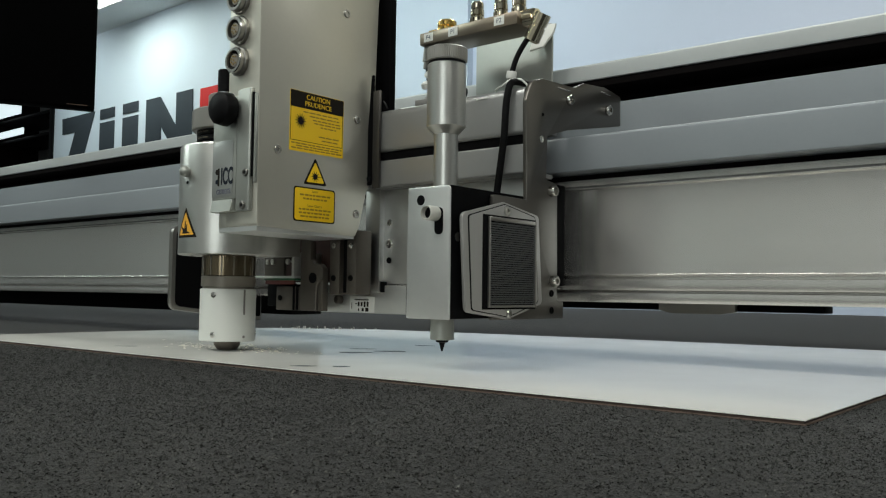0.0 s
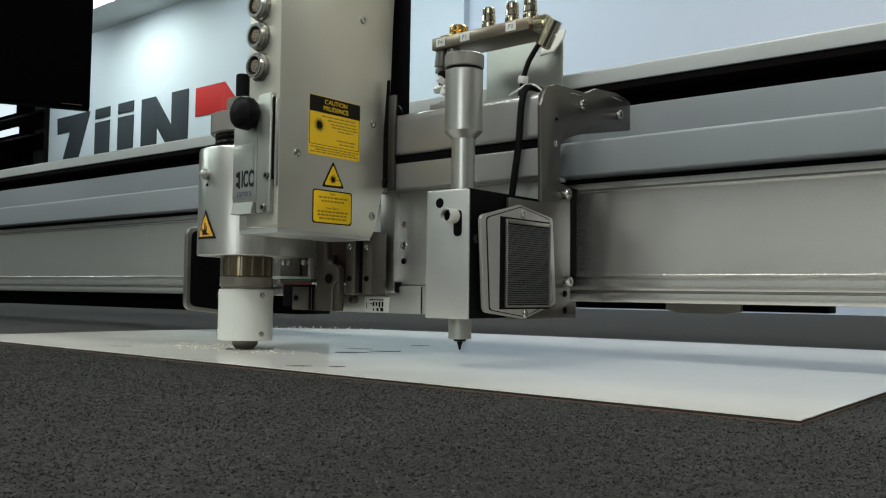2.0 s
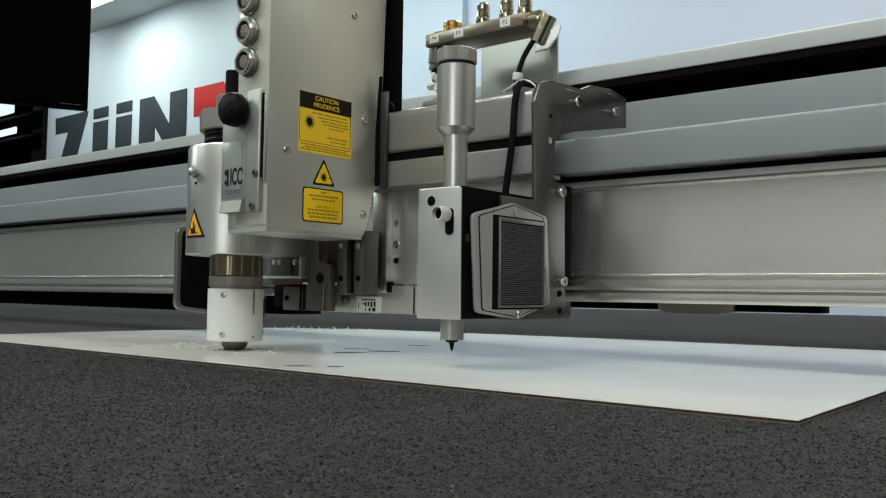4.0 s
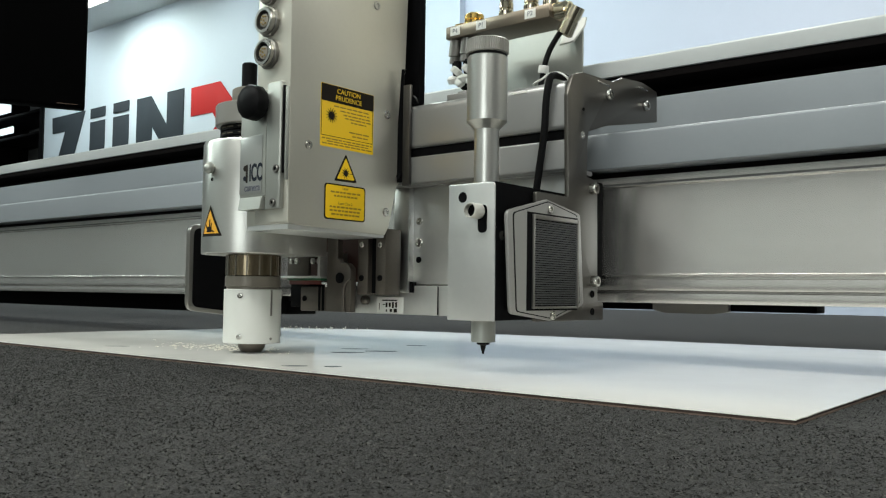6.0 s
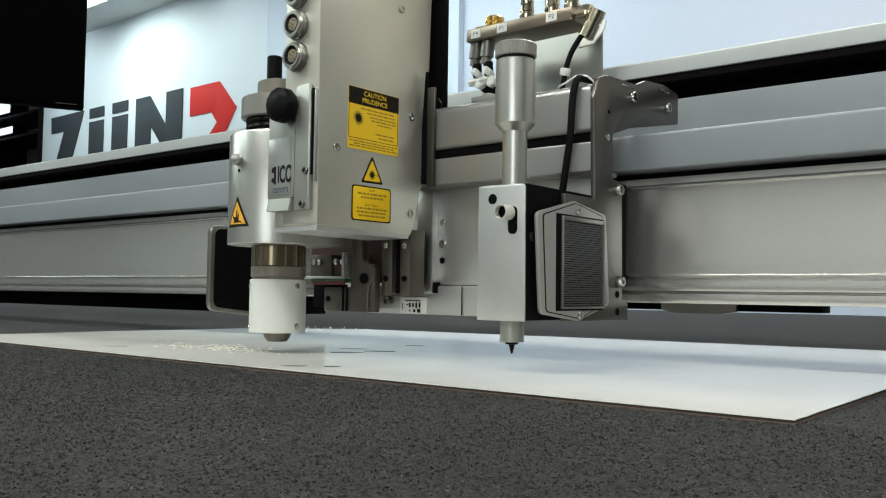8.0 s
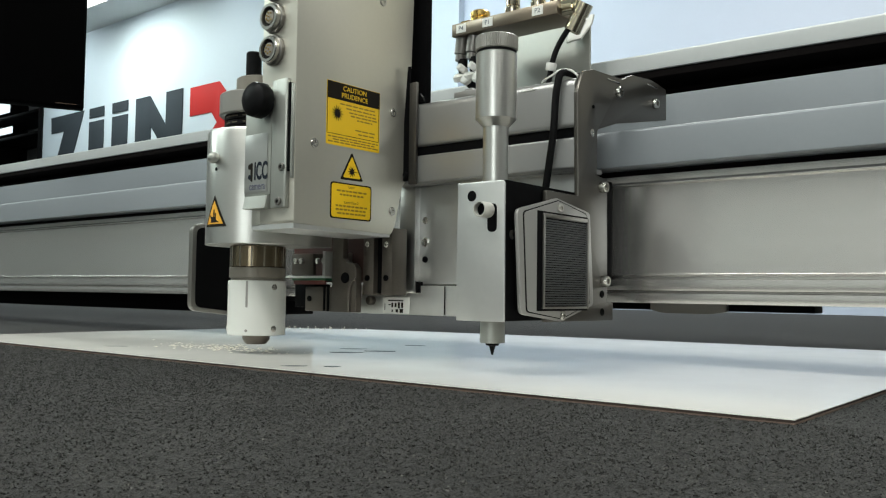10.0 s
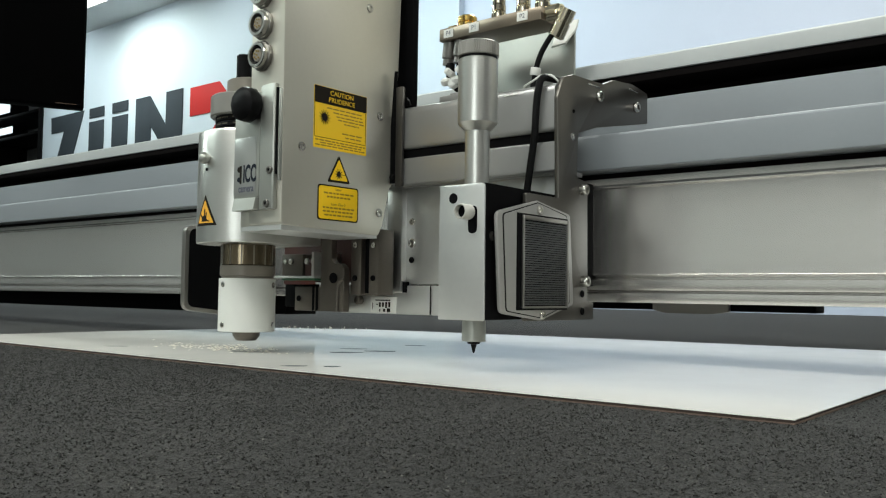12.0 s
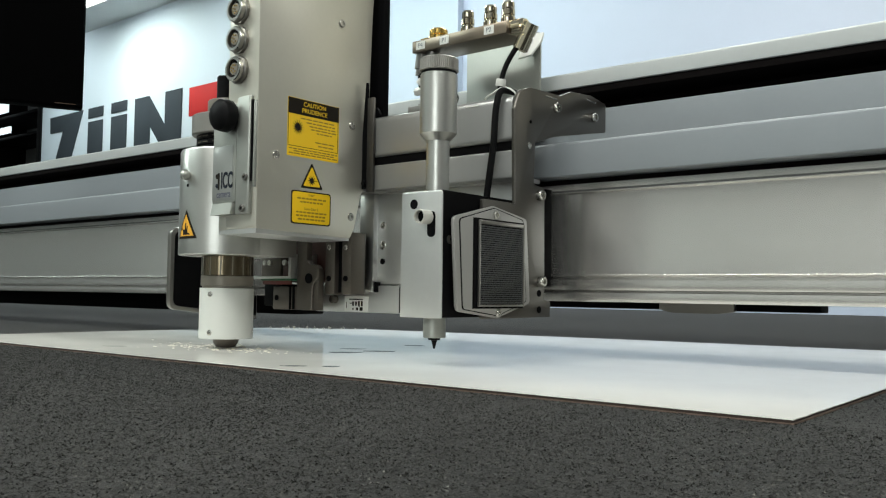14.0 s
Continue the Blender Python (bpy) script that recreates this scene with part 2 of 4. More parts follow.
# ---- mesh helpers ----
def box(x0, x1, y0, y1, z0, z1, bev=0.0, seg=2):
    bm = bmesh.new()
    bmesh.ops.create_cube(bm, size=1.0, matrix=Matrix.Translation(((x0 + x1) / 2, (y0 + y1) / 2, (z0 + z1) / 2)) @ Matrix.Diagonal((x1 - x0, y1 - y0, z1 - z0, 1)))
    if bev:
        bmesh.ops.bevel(bm, geom=bm.edges[:], offset=bev, segments=seg, profile=0.5, affect="EDGES")
    return bm


def rounded(pts, r, n=4):
    """The corners of a 2D outline, rounded; r is a radius or one for each corner."""
    out = []
    for i, p in enumerate(pts):
        rad = r[i] if isinstance(r, (list, tuple)) else r
        p, a, b = Vector(p), Vector(pts[i - 1]), Vector(pts[(i + 1) % len(pts)])
        if rad <= 0:
            out.append(p)
            continue
        u, v = (a - p).normalized(), (b - p).normalized()
        half = u.angle(v) / 2
        d = min(rad / math.tan(half), (a - p).length * 0.49, (b - p).length * 0.49)
        s, e = p + u * d, p + v * d
        for k in range(n + 1):
            f = k / n
            out.append(s.lerp(p, f).lerp(p.lerp(e, f), f))
    return out


def prism(pts, plane, a, b, bev=0.0):
    """A 2D outline pulled from a to b along the axis that its plane ('xy', 'xz' or 'yz') leaves out."""
    bm = bmesh.new()

    def at(p, w):
        return {"xy": (p[0], p[1], w), "xz": (p[0], w, p[1]), "yz": (w, p[0], p[1])}[plane]
    low = [bm.verts.new(at(p, a)) for p in pts]
    high = [bm.verts.new(at(p, b)) for p in pts]
    n = len(pts)
    bm.faces.new(low), bm.faces.new(high)
    rim = []
    for i in range(n):
        bm.faces.new((low[i], low[(i + 1) % n], high[(i + 1) % n], high[i]))
    bmesh.ops.recalc_face_normals(bm, faces=bm.faces[:])
    if bev:
        bm.edges.ensure_lookup_table()
        rim = [e for e in bm.edges if (e.verts[0] in low and e.verts[1] in low) or (e.verts[0] in high and e.verts[1] in high)]
        bmesh.ops.bevel(bm, geom=rim, offset=bev, segments=2, profile=0.5, affect="EDGES")
    return bm


def lathe(profile, seg=40, m=Matrix()):
    """A profile of (radius, height) turned about z, capped, then posed by m."""
    bm = bmesh.new()
    rings = []
    for r, z in profile:
        rings.append([bm.verts.new((r * math.cos(2 * math.pi * k / seg), r * math.sin(2 * math.pi * k / seg), z)) for k in range(seg)])
    for a, b in zip(rings, rings[1:]):
        for k in range(seg):
            bm.faces.new((a[k], a[(k + 1) % seg], b[(k + 1) % seg], b[k]))
    bm.faces.new(rings[0][::-1]), bm.faces.new(rings[-1])
    bmesh.ops.recalc_face_normals(bm, faces=bm.faces[:])
    bm.transform(m)
    return bm


def tube(path, r, seg=12):
    bm = bmesh.new()
    path = [Vector(p) for p in path]
    fine = []
    for i in range(len(path) - 1):
        p0, p1, p2, p3 = path[max(i - 1, 0)], path[i], path[i + 1], path[min(i + 2, len(path) - 1)]
        for k in range(6):
            t = k / 6
            fine.append(0.5 * (2 * p1 + (p2 - p0) * t + (2 * p0 - 5 * p1 + 4 * p2 - p3) * t * t + (3 * p1 - p0 - 3 * p2 + p3) * t ** 3))
    fine.append(path[-1])
    rings = []
    for i, p in enumerate(fine):
        d = (fine[min(i + 1, len(fine) - 1)] - fine[max(i - 1, 0)]).normalized()
        u = d.orthogonal() if i == 0 else (u - d * u.dot(d))
        u.normalize()
        v = d.cross(u)
        rings.append([bm.verts.new(p + r * (math.cos(2 * math.pi * k / seg) * u + math.sin(2 * math.pi * k / seg) * v)) for k in range(seg)])
    for a, b in zip(rings, rings[1:]):
        for k in range(seg):
            bm.faces.new((a[k], a[(k + 1) % seg], b[(k + 1) % seg], b[k]))
    bm.faces.new(rings[0][::-1]), bm.faces.new(rings[-1])
    bmesh.ops.recalc_face_normals(bm, faces=bm.faces[:])
    return bm


def merged(*bms):
    out = bmesh.new()
    for b in bms:
        me = bpy.data.meshes.new("piece")
        b.to_mesh(me)
        b.free()
        out.from_mesh(me)
        bpy.data.meshes.remove(me)
    return out


def mesh_of(name, bm, material, smooth=True):
    me = bpy.data.meshes.new(name)
    bm.to_mesh(me)
    bm.free()
    for m in (material if isinstance(material, (list, tuple)) else [material]):
        me.materials.append(m)
    if smooth:
        me.shade_smooth()
        me.set_sharp_from_angle(angle=radians(35))
    return me


def part(name, bm, material, parent, label=""):
    ob = new(name, mesh_of(name, bm, material))
    ob.parent = parent
    return tagged(ob, label)


def thing(name, label, category, group="", kind="", at=(0, 0, 0)):
    ob = new(name)
    ob.location = at
    ob.empty_display_size = 0.02
    return tagged(ob, label, category, group, kind)


def solid(name, bm, material, label="", category="", kind=""):
    return tagged(new(name, mesh_of(name, bm, material)), label, category, "", kind)


FRONT = pose(0, 0, 0, 90, 0, 0)      # turns +z to -y
SIDE = pose(0, 0, 0, 0, 90, 0)       # turns +z to +x


def text(name, words, size, m, material, parent, squeeze=1.0, bold=0.0):
    cu = bpy.data.curves.new(name, "FONT")
    cu.body, cu.size, cu.align_x, cu.align_y, cu.extrude = words, size, "CENTER", "CENTER", 0.00012
    cu.offset = bold
    cu.materials.append(material)
    ob = new(name, cu)
    ob.parent = parent
    ob.matrix_basis = m @ Matrix.Diagonal((squeeze, 1, 1, 1))
    return ob


ON_SIDE = Matrix(((0, 0, 1, 0), (1, 0, 0, 0), (0, 1, 0, 0), (0, 0, 0, 1)))    # x to +y, y to +z, facing +x
ON_FRONT = Matrix(((1, 0, 0, 0), (0, 0, -1, 0), (0, 1, 0, 0), (0, 0, 0, 1)))  # facing -y


def screw_head(r=0.0035, h=0.0022):
    """A socket screw: a rounded head with a sunk hexagon, along +z from 0."""
    bm = lathe([(r, 0), (r, h * 0.7), (r * 0.85, h), (r * 0.5, h), (r * 0.45, h * 0.3), (0.0002, h * 0.3)], 18)
    return bm


# ---- room ----
X0, X1, Y0, Y1 = -9.3, 4.8, -4.0, WALL_Y
JAMB = -7.325   # edge of the dark recess in the wall with the sign
solid("floor", box(X0 - 0.2, X1 + 0.2, Y0 - 0.2, Y1 + 1.2, FLOOR - 0.1, FLOOR), FLOOR_MAT, "grey smooth workshop floor", "floor", "structure")
solid("ceiling", box(X0 - 0.2, X1 + 0.2, Y0 - 0.2, Y1 + 1.2, CEIL, CEIL + 0.1), CEILING_PAINT, "plain pale grey painted ceiling", "ceiling", "structure")
CORNER = -2.343
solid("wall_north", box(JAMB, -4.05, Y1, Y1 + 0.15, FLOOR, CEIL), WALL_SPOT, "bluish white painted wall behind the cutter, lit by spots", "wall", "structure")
# same wall continued in a slightly darker, bluer colour
solid("wall_north_5", box(-4.05, CORNER, Y1 + 0.002, Y1 + 0.15, FLOOR, CEIL), WALL_PALE, "pale blue-white stretch of the wall behind the cutter", "wall", "structure")
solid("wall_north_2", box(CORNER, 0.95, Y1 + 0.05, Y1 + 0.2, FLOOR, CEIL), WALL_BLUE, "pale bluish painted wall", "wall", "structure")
# dark stretch added so that faces turned to it reflect darker
solid("wall_north_3", box(0.95, 1.5, Y1 + 0.05, Y1 + 0.2, FLOOR, CEIL), WALL_DARK, "dark grey stretch of wall added to darken reflections", "wall", "structure")
# unseen cream-over-grey wall, added to give the control box its reflected gradient
solid("reflected_wall", box(1.5, X1 + 0.2, Y1 + 0.05, Y1 + 0.2, 1.0, CEIL), WALL_CREAM, "unseen cream upper wall added to reflect in the control box", "wall", "structure")
solid("reflected_wall_low", box(1.5, X1 + 0.2, Y1 + 0.05, Y1 + 0.21, FLOOR, 0.998), WALL_SHADE, "unseen grey lower wall added to reflect in the control box", "wall", "structure")
# panel added over the side wall; the recess's shade is in its colour
solid("recess_shade", box(X0, X0 + 0.02, Y1 - 0.01, Y1 + 0.75, FLOOR, CEIL), CAVITY_SHADE, "near-black panel for the shade on the side of the recess", "wall", "structure")
solid("wall_west", box(X0 - 0.15, X0, Y0, Y1 + 1.2, FLOOR, CEIL), WALL_SHADE, "grey painted side wall", "wall", "structure")
solid("wall_east", box(X1, X1 + 0.15, Y0, Y1 + 0.05, FLOOR, CEIL), WALL_DARK, "dark grey painted side wall", "wall", "structure")
solid("wall_south", merged(box(X0, WIN[0], Y0 - 0.15, Y0, FLOOR, CEIL), box(WIN[1], X1, Y0 - 0.15, Y0, FLOOR, CEIL), box(WIN[0], WIN[1], Y0 - 0.15, Y0, FLOOR, WIN[2]), box(WIN[0], WIN[1], Y0 - 0.15, Y0, WIN[3], CEIL)),
      WALL_SHADE, "grey painted wall behind the camera", "wall", "structure")
# frame of the added window, out of view
solid("unseen_window", merged(box(WIN[0], WIN[1], Y0 - 0.10, Y0 - 0.05, WIN[2], WIN[2] + 0.05), box(WIN[0], WIN[1], Y0 - 0.10, Y0 - 0.05, WIN[3] - 0.05, WIN[3]),
                         *[box(x - 0.025, x + 0.025, Y0 - 0.10, Y0 - 0.05, WIN[2] + 0.05, WIN[3] - 0.05) for x in (WIN[0] + 0.025, (WIN[0] + WIN[1]) / 2, WIN[1] - 0.025)]), COVER, "grey frame of an added, unseen window behind the camera", "window", "structure")

# dark recess at the end of the wall, with a frame, shelves and glowing strips
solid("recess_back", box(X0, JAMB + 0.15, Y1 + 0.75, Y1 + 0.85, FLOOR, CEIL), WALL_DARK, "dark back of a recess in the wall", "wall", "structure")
solid("trim", box(JAMB - 0.085, JAMB, Y1 - 0.012, Y1 + 0.16, FLOOR, CEIL, 0.004), BLACK, "black metal frame of the recess", "trim", "structure")
for name, z in (("shelf", 0.98), ("shelf", 1.64), ("shelf", 1.87)):
    solid(name, box(X0 + 0.03, JAMB - 0.06, Y1 + 0.3, Y1 + 0.74, z, z + 0.03, 0.003), BLACK, "black shelf in the dark recess", "shelf")
# emissive strips stand in for the bright, lit areas of the shelves
for x1, z0, z1 in ((-8.70, 1.93, 2.10), (-8.62, 1.70, 1.77)):
    solid("glow_strip", box(X0 + 0.03, x1, Y1 + 0.27, Y1 + 0.29, z0, z1, 0.004), STRIP_GLOW, "narrow bluish glowing strip for a bright shelf area in the recess", "light")

# sign: plain flat blocks on the wall


def sign_piece(pts, material, parent):
    """A raised flat piece of the sign; points are metres along the wall and up."""
    return part("sign_piece", prism([(x + 0.02, z) for x, z in pts], "xz", Y1 - 0.008, Y1 - 0.001, 0.001), material, parent)


sign = thing("wall_sign", "flat wall sign of dark grey blocks and a red arrow", "sign")
TOP, LOW = 1.633, 1.10
sign_piece([(-7.178, TOP), (-6.58, TOP), (-6.66, 1.46), (-6.83, LOW), (-7.12, LOW), (-6.93, 1.485), (-7.165, 1.485)], SIGN_DARK, sign)
for x in (-6.485, -6.105):
    sign_piece([(x, TOP), (x + 0.245, TOP), (x + 0.245, 1.545), (x, 1.545)], SIGN_DARK, sign)
    sign_piece([(x, 1.515), (x + 0.245, 1.515), (x + 0.245, LOW), (x, LOW)], SIGN_DARK, sign)
sign_piece([(-5.738, 1.62), (-5.53, 1.62), (-5.30, 1.36), (-5.30, 1.62), (-5.075, 1.62), (-5.075, LOW), (-5.26, LOW), (-5.51, 1.37), (-5.51, LOW), (-5.738, LOW)], SIGN_DARK, sign)
sign_piece([(-4.975, 1.605), (-4.61, 1.605), (-4.40, 1.388), (-4.61, LOW), (-4.72, 1.22), (-4.63, 1.302), (-4.70, 1.385), (-4.975, 1.385)], SIGN_RED, sign)

# ceiling panels
for lx, ly, sx, sy in LAMPS:
    lamp = thing("ceiling_light", "flat square white ceiling light panel, switched on", "ceiling light", "ceiling lights", at=(lx, ly, CEIL))
    part("lamp_frame", merged(box(-sx / 2 - 0.03, sx / 2 + 0.03, -sy / 2 - 0.03, -sy / 2, -0.018, 0.0), box(-sx / 2 - 0.03, sx / 2 + 0.03, sy / 2, sy / 2 + 0.03, -0.018, 0.0),
                              box(-sx / 2 - 0.03, -sx / 2, -sy / 2, sy / 2, -0.018, 0.0), box(sx / 2, sx / 2 + 0.03, -sy / 2, sy / 2, -0.018, 0.0)), CEILING_PAINT, lamp)
    part("diffuser", box(-sx / 2, sx / 2, -sy / 2, sy / 2, -0.012, -0.002), PANEL_GLOW, lamp)
# housings for the spots, mostly added along with them
for sx, power in SPOTS:
    spot_lamp = thing("spotlight", "small white ceiling spotlight, unseen, aimed at the wall", "spotlight", "wall spotlights", at=(sx, 2.30, CEIL))
    part("spot_body", lathe([(0.03, -0.05), (0.035, -0.02), (0.035, 0.0)], 24), CEILING_PAINT, spot_lamp)

# monitor on an arm from the ceiling
mon = thing("monitor", "black flat monitor hanging on a ceiling arm", "monitor", at=(-1.2126, 0.4275, 0.4805))
mon.rotation_euler = (0, 0, radians(64))
part("casing", box(-0.56, 0.0, -0.004, 0.035, 0.0, 0.34, 0.004), SCREEN, mon)
part("bezel", box(-0.555, -0.004, -0.009, -0.0045, 0.004, 0.336, 0.002), SCREEN, mon, "glossy black screen bezel")
part("logo_bar", box(-0.060, -0.016, -0.0105, -0.0095, 0.0055, 0.0075), INK_BROWN, mon)
part("arm", merged(box(-0.31, -0.25, 0.036, 0.075, 0.12, 0.22, 0.006), box(-0.30, -0.26, 0.075, 0.115, 0.12, CEIL - 0.4805, 0.005)), SCREEN, mon)

# ---- cutting table ----
table = thing("cutting_table", "wide cutting table with dark grey needle-felt top", "table", kind="")
part("felt_top", box(-2.9, 1.35, -1.0, 3.10, -0.006, 0.0), FELT, table, "dark grey needle-felt cutting mat")
part("table_frame", box(-2.92, 1.37, -1.02, 3.12, -0.16, -0.007, 0.006), RAIL_LIGHT, table)
for x in (-2.7, 1.15):
    for y in (-0.8, 2.65):
        part("leg", box(x - 0.06, x + 0.06, y - 0.06, y + 0.06, FLOOR, -0.161, 0.004), RAIL_LIGHT, table)

# white board on the felt, slightly askew, its rear edge cut unevenly
board = thing("white_board", "thin white glossy laminated board lying on the felt", "board")
OUT = [(0.5521, -0.1103), (0.546, 0.585), (0.444, 0.581), (0.0693, 0.537), (-0.32, 0.468), (-0.45, 0.36), (-0.478, 0.10), (-0.474, -0.132)]
chip = random.Random(8)


def ragged(pts, amount, step=0.006):
    """The outline with its straight edges slightly chipped."""
    out = []
    for (xa, ya), (xb, yb) in zip(pts, pts[1:] + pts[:1]):
        n = max(1, int(math.hypot(xb - xa, yb - ya) / step))
        for k in range(n):
            g = amount if k else 0.0
            out.append((xa + (xb - xa) * k / n + chip.uniform(-g, g), ya + (yb - ya) * k / n + chip.uniform(-g, g)))
    return out


part("laminate", prism(ragged(OUT, 0.0003), "xy", 0.0025, 0.0030), WHITE_BOARD, board, "white glossy top layer")
part("core", prism([(x * 0.9985, y * 0.9985) for x, y in OUT], "xy", 0.0010, 0.0025), BOARD_CORE, board, "dark brown fibre core")
part("backing", prism(ragged(OUT, 0.0004), "xy", 0.0001, 0.0010), BOARD_BACK, board, "tan paper backing")


def flat_blob(x, y, rx, ry, z0, z1, turn=0.0, seed=0, n=22):
    rng = random.Random(seed)
    pts = []
    for k in range(n):
        a = 2 * math.pi * k / n
        f = 0.8 + 0.4 * rng.random()
        p = Vector((rx * f * math.cos(a), ry * f * math.sin(a)))
        p.rotate(Matrix.Rotation(turn, 2))
        pts.append((x + p.x, y + p.y))
    return prism(pts, "xy", z0, z1)


# white upright bits stand in for glints along the ragged rear edge
for k in range(26):
    f = chip.random()
    x, y, tall = -0.445 + 0.13 * f, 0.362 + 0.108 * f, chip.choice((0.0008, 0.0012, 0.0018, 0.0025, 0.004))
    part("glint_bit", box(x - 0.0008, x + 0.0008, y - 0.0006, y + 0.0006, 0.0029, 0.0029 + tall, 0.0002), WHITE_BOARD, board, "small white upright bit for a glint at the cut edge")
CUT = mat("cut_mark", (0.10, 0.105, 0.11), 0.9, spec=0.02)
for i, (x, y, rx, ry) in enumerate([(0.1677, -0.0715, 0.0065, 0.0045), (0.1432, -0.0912, 0.010, 0.004), (0.054, 0.0535, 0.016, 0.006), (0.066, 0.0953, 0.016, 0.006),
                                    (0.024, 0.197, 0.012, 0.003), (-0.170, -0.071, 0.012, 0.003), (0.02, 0.10, 0.013, 0.0025)]):
    part("cut_mark", flat_blob(x, y, rx, ry, 0.00301, 0.0032, 0.7, i), CUT, board, "dark routed mark in the white surface")
DUST = mat("pale_dust", (0.66, 0.62, 0.53), 0.9, 0, 0.2, 300)
dust = []
rng = random.Random(5)
for i in range(240):
    x, y = -0.085 + rng.gauss(0, 0.045), 0.002 + rng.gauss(0, 0.020)
    s = rng.uniform(0.0002, 0.0008)
    dust.append(box(x - s * 2.2, x + s * 2.2, y - s * 1.4, y + s * 1.4, 0.00301, 0.00301 + s * 0.5))
solid("milling_dust", merged(*dust), DUST, "pale milling dust scattered on the white board", "dust", "stuff")

# ---- gantry: moves along y ----
GX0, GX1 = -2.75, 1.25
gantry = thing("gantry_beam", "wide grey aluminium gantry beam spanning the cutting table", "gantry")
part("main_beam", prism(rounded([(0.1668, 0.0588), (0.1665, 0.0676), (0.1780, 0.0680), (0.1780, 0.0696), (0.1662, 0.0700), (0.1662, 0.0797), (0.1695, 0.0802), (0.1695, 0.0828), (0.1652, 0.0833),
                                 (0.1652, 0.0845), (0.1670, 0.0850), (0.1675, 0.1640), (0.1645, 0.1650), (0.1645, 0.1662), (0.1690, 0.1685), (0.1690, 0.1745), (0.30, 0.1745), (0.30, 0.0588)],
                                0.0003, 2), "yz", GX0, GX1), BEAM_ALU, gantry, "ribbed extruded aluminium beam")
part("front_rail", prism(rounded([(0.150, 0.1803), (0.150, 0.2136), (0.235, 0.2136), (0.235, 0.1803)], [0.0015, 0.0028, 0.001, 0.001]), "yz", GX0, GX1), RAIL_PAINT, gantry, "blue-grey coated rail cover")
# near-black filler for the shade between beam and rail
part("rail_gap", box(GX0, GX1, 0.176, 0.23, 0.1752, 0.1801), CAVITY_SHADE, gantry)
# the rails behind lie a little askew to the beam
def askew(bm):
    bm.transform(pose(0.45, 0.31, 0.0026, 0, 0, 0.7) @ pose(-0.45, -0.31, 0))
    return bm


part("rear_rail", askew(prism(rounded([(0.30, 0.20), (0.30, 0.2754), (0.36, 0.2754), (0.36, 0.20)], 0.0015), "yz", GX0, GX1)), RAIL_PAINT, gantry, "blue-grey coated rear rail")
# near-black sheets carry the shade under and behind the top rail
part("underside_shade", askew(box(GX0, GX1, 0.3125, 0.4395, 0.2990, 0.3068)), CAVITY_SHADE, gantry, "near-black sheet for the shaded underside of the top rail")
part("back_panel", askew(box(GX0, GX1, 0.37, 0.45, 0.18, 0.2985)), CAVITY_SHADE, gantry, "dark inner panel")
part("top_rail", askew(prism(rounded([(0.31, 0.307), (0.31, 0.3235), (0.3125, 0.3258), (0.46, 0.3258), (0.46, 0.307)], 0.0012), "yz", GX0, GX1)), RAIL_LIGHT, gantry, "pale grey coated top rail")
part("lower_bar", box(GX0, -0.30, 0.30, 0.36, 0.030, 0.0587, 0.002), BLACK_METAL, gantry, "black cable trough under the beam")
part("foot_strip", box(-0.30, 0.45, 0.303, 0.33, 0.0505, 0.0587, 0.001), BLACK_METAL, gantry)
part("under_pad", prism(rounded([(0.287, 0.0586), (0.287, 0.051), (0.300, 0.0475), (0.352, 0.0475), (0.368, 0.050), (0.368, 0.0586)], 0.001), "xz", 0.296, 0.302), STEEL_DARK, gantry)
for x in (GX0 - 0.12, GX1):
    part("end_housing", box(x, x + 0.12, 0.12, 0.5, -0.1, 0.335, 0.012, 3), RAIL_LIGHT, gantry)

# ---- carriage: moves along x and y ----
carriage = thing("tool_carriage", "grey metal tool carriage hanging on the gantry beam", "carriage")
part("strip_foot", box(0.1217, 0.1265, 0.101, 0.106, 0.0650, 0.0760), BLACK_METAL, carriage)
part("base_bar", box(0.028, 0.305, 0.103, 0.135, 0.0427, 0.0722, 0.0008), ALU_SATIN, carriage)
part("mount_plate", box(0.1165, 0.305, 0.106, 0.13, 0.0735, 0.1752, 0.0008), ALU_SATIN, carriage)
part("guide_strip", box(0.1005, 0.1215, 0.099, 0.128, 0.065, 0.1764, 0.0008), ALU, carriage)
part("seam", box(0.158, 0.1583, 0.1015, 0.104, 0.0435, 0.0715), BLACK_METAL, carriage)
for z, r in ((0.1374, 0.0036), (0.1156, 0.0048), (0.0983, 0.0032)):
    bm = screw_head(r, 0.0016)
    bm.transform(Matrix.Translation((0.1295, 0.106, z)) @ FRONT)
    part("screw", bm, STEEL if z > 0.1 else BLACK_METAL, carriage)
part("upper_cover", prism(rounded([(0.080, 0.2074), (0.080, 0.2504), (0.112, 0.2504), (0.112, 0.2074)], [0.004, 0.008, 0.004, 0.002]), "yz", 0.10, 0.3155, 0.001), COVER, carriage, "grey satin cover with rounded edges")
part("cover_gap", box(0.10, 0.3150, 0.0835, 0.110, 0.1985, 0.2073), BLACK_METAL, carriage)
part("cover_block", merged(box(0.176, 0.215, 0.090, 0.108, 0.2505, 0.2575, 0.001), box(0.186, 0.196, 0.094, 0.104, 0.2575, 0.2605, 0.001)), COVER, carriage)
part("white_scuff", box(0.262, 0.276, 0.0795, 0.0799, 0.2440, 0.2448), PAPER, carriage)
part("lower_cover", prism(rounded([(0.080, 0.172), (0.080, 0.1984), (0.112, 0.1984), (0.112, 0.172)], 0.002), "yz", 0.10, 0.3155, 0.0005), COVER, carriage)
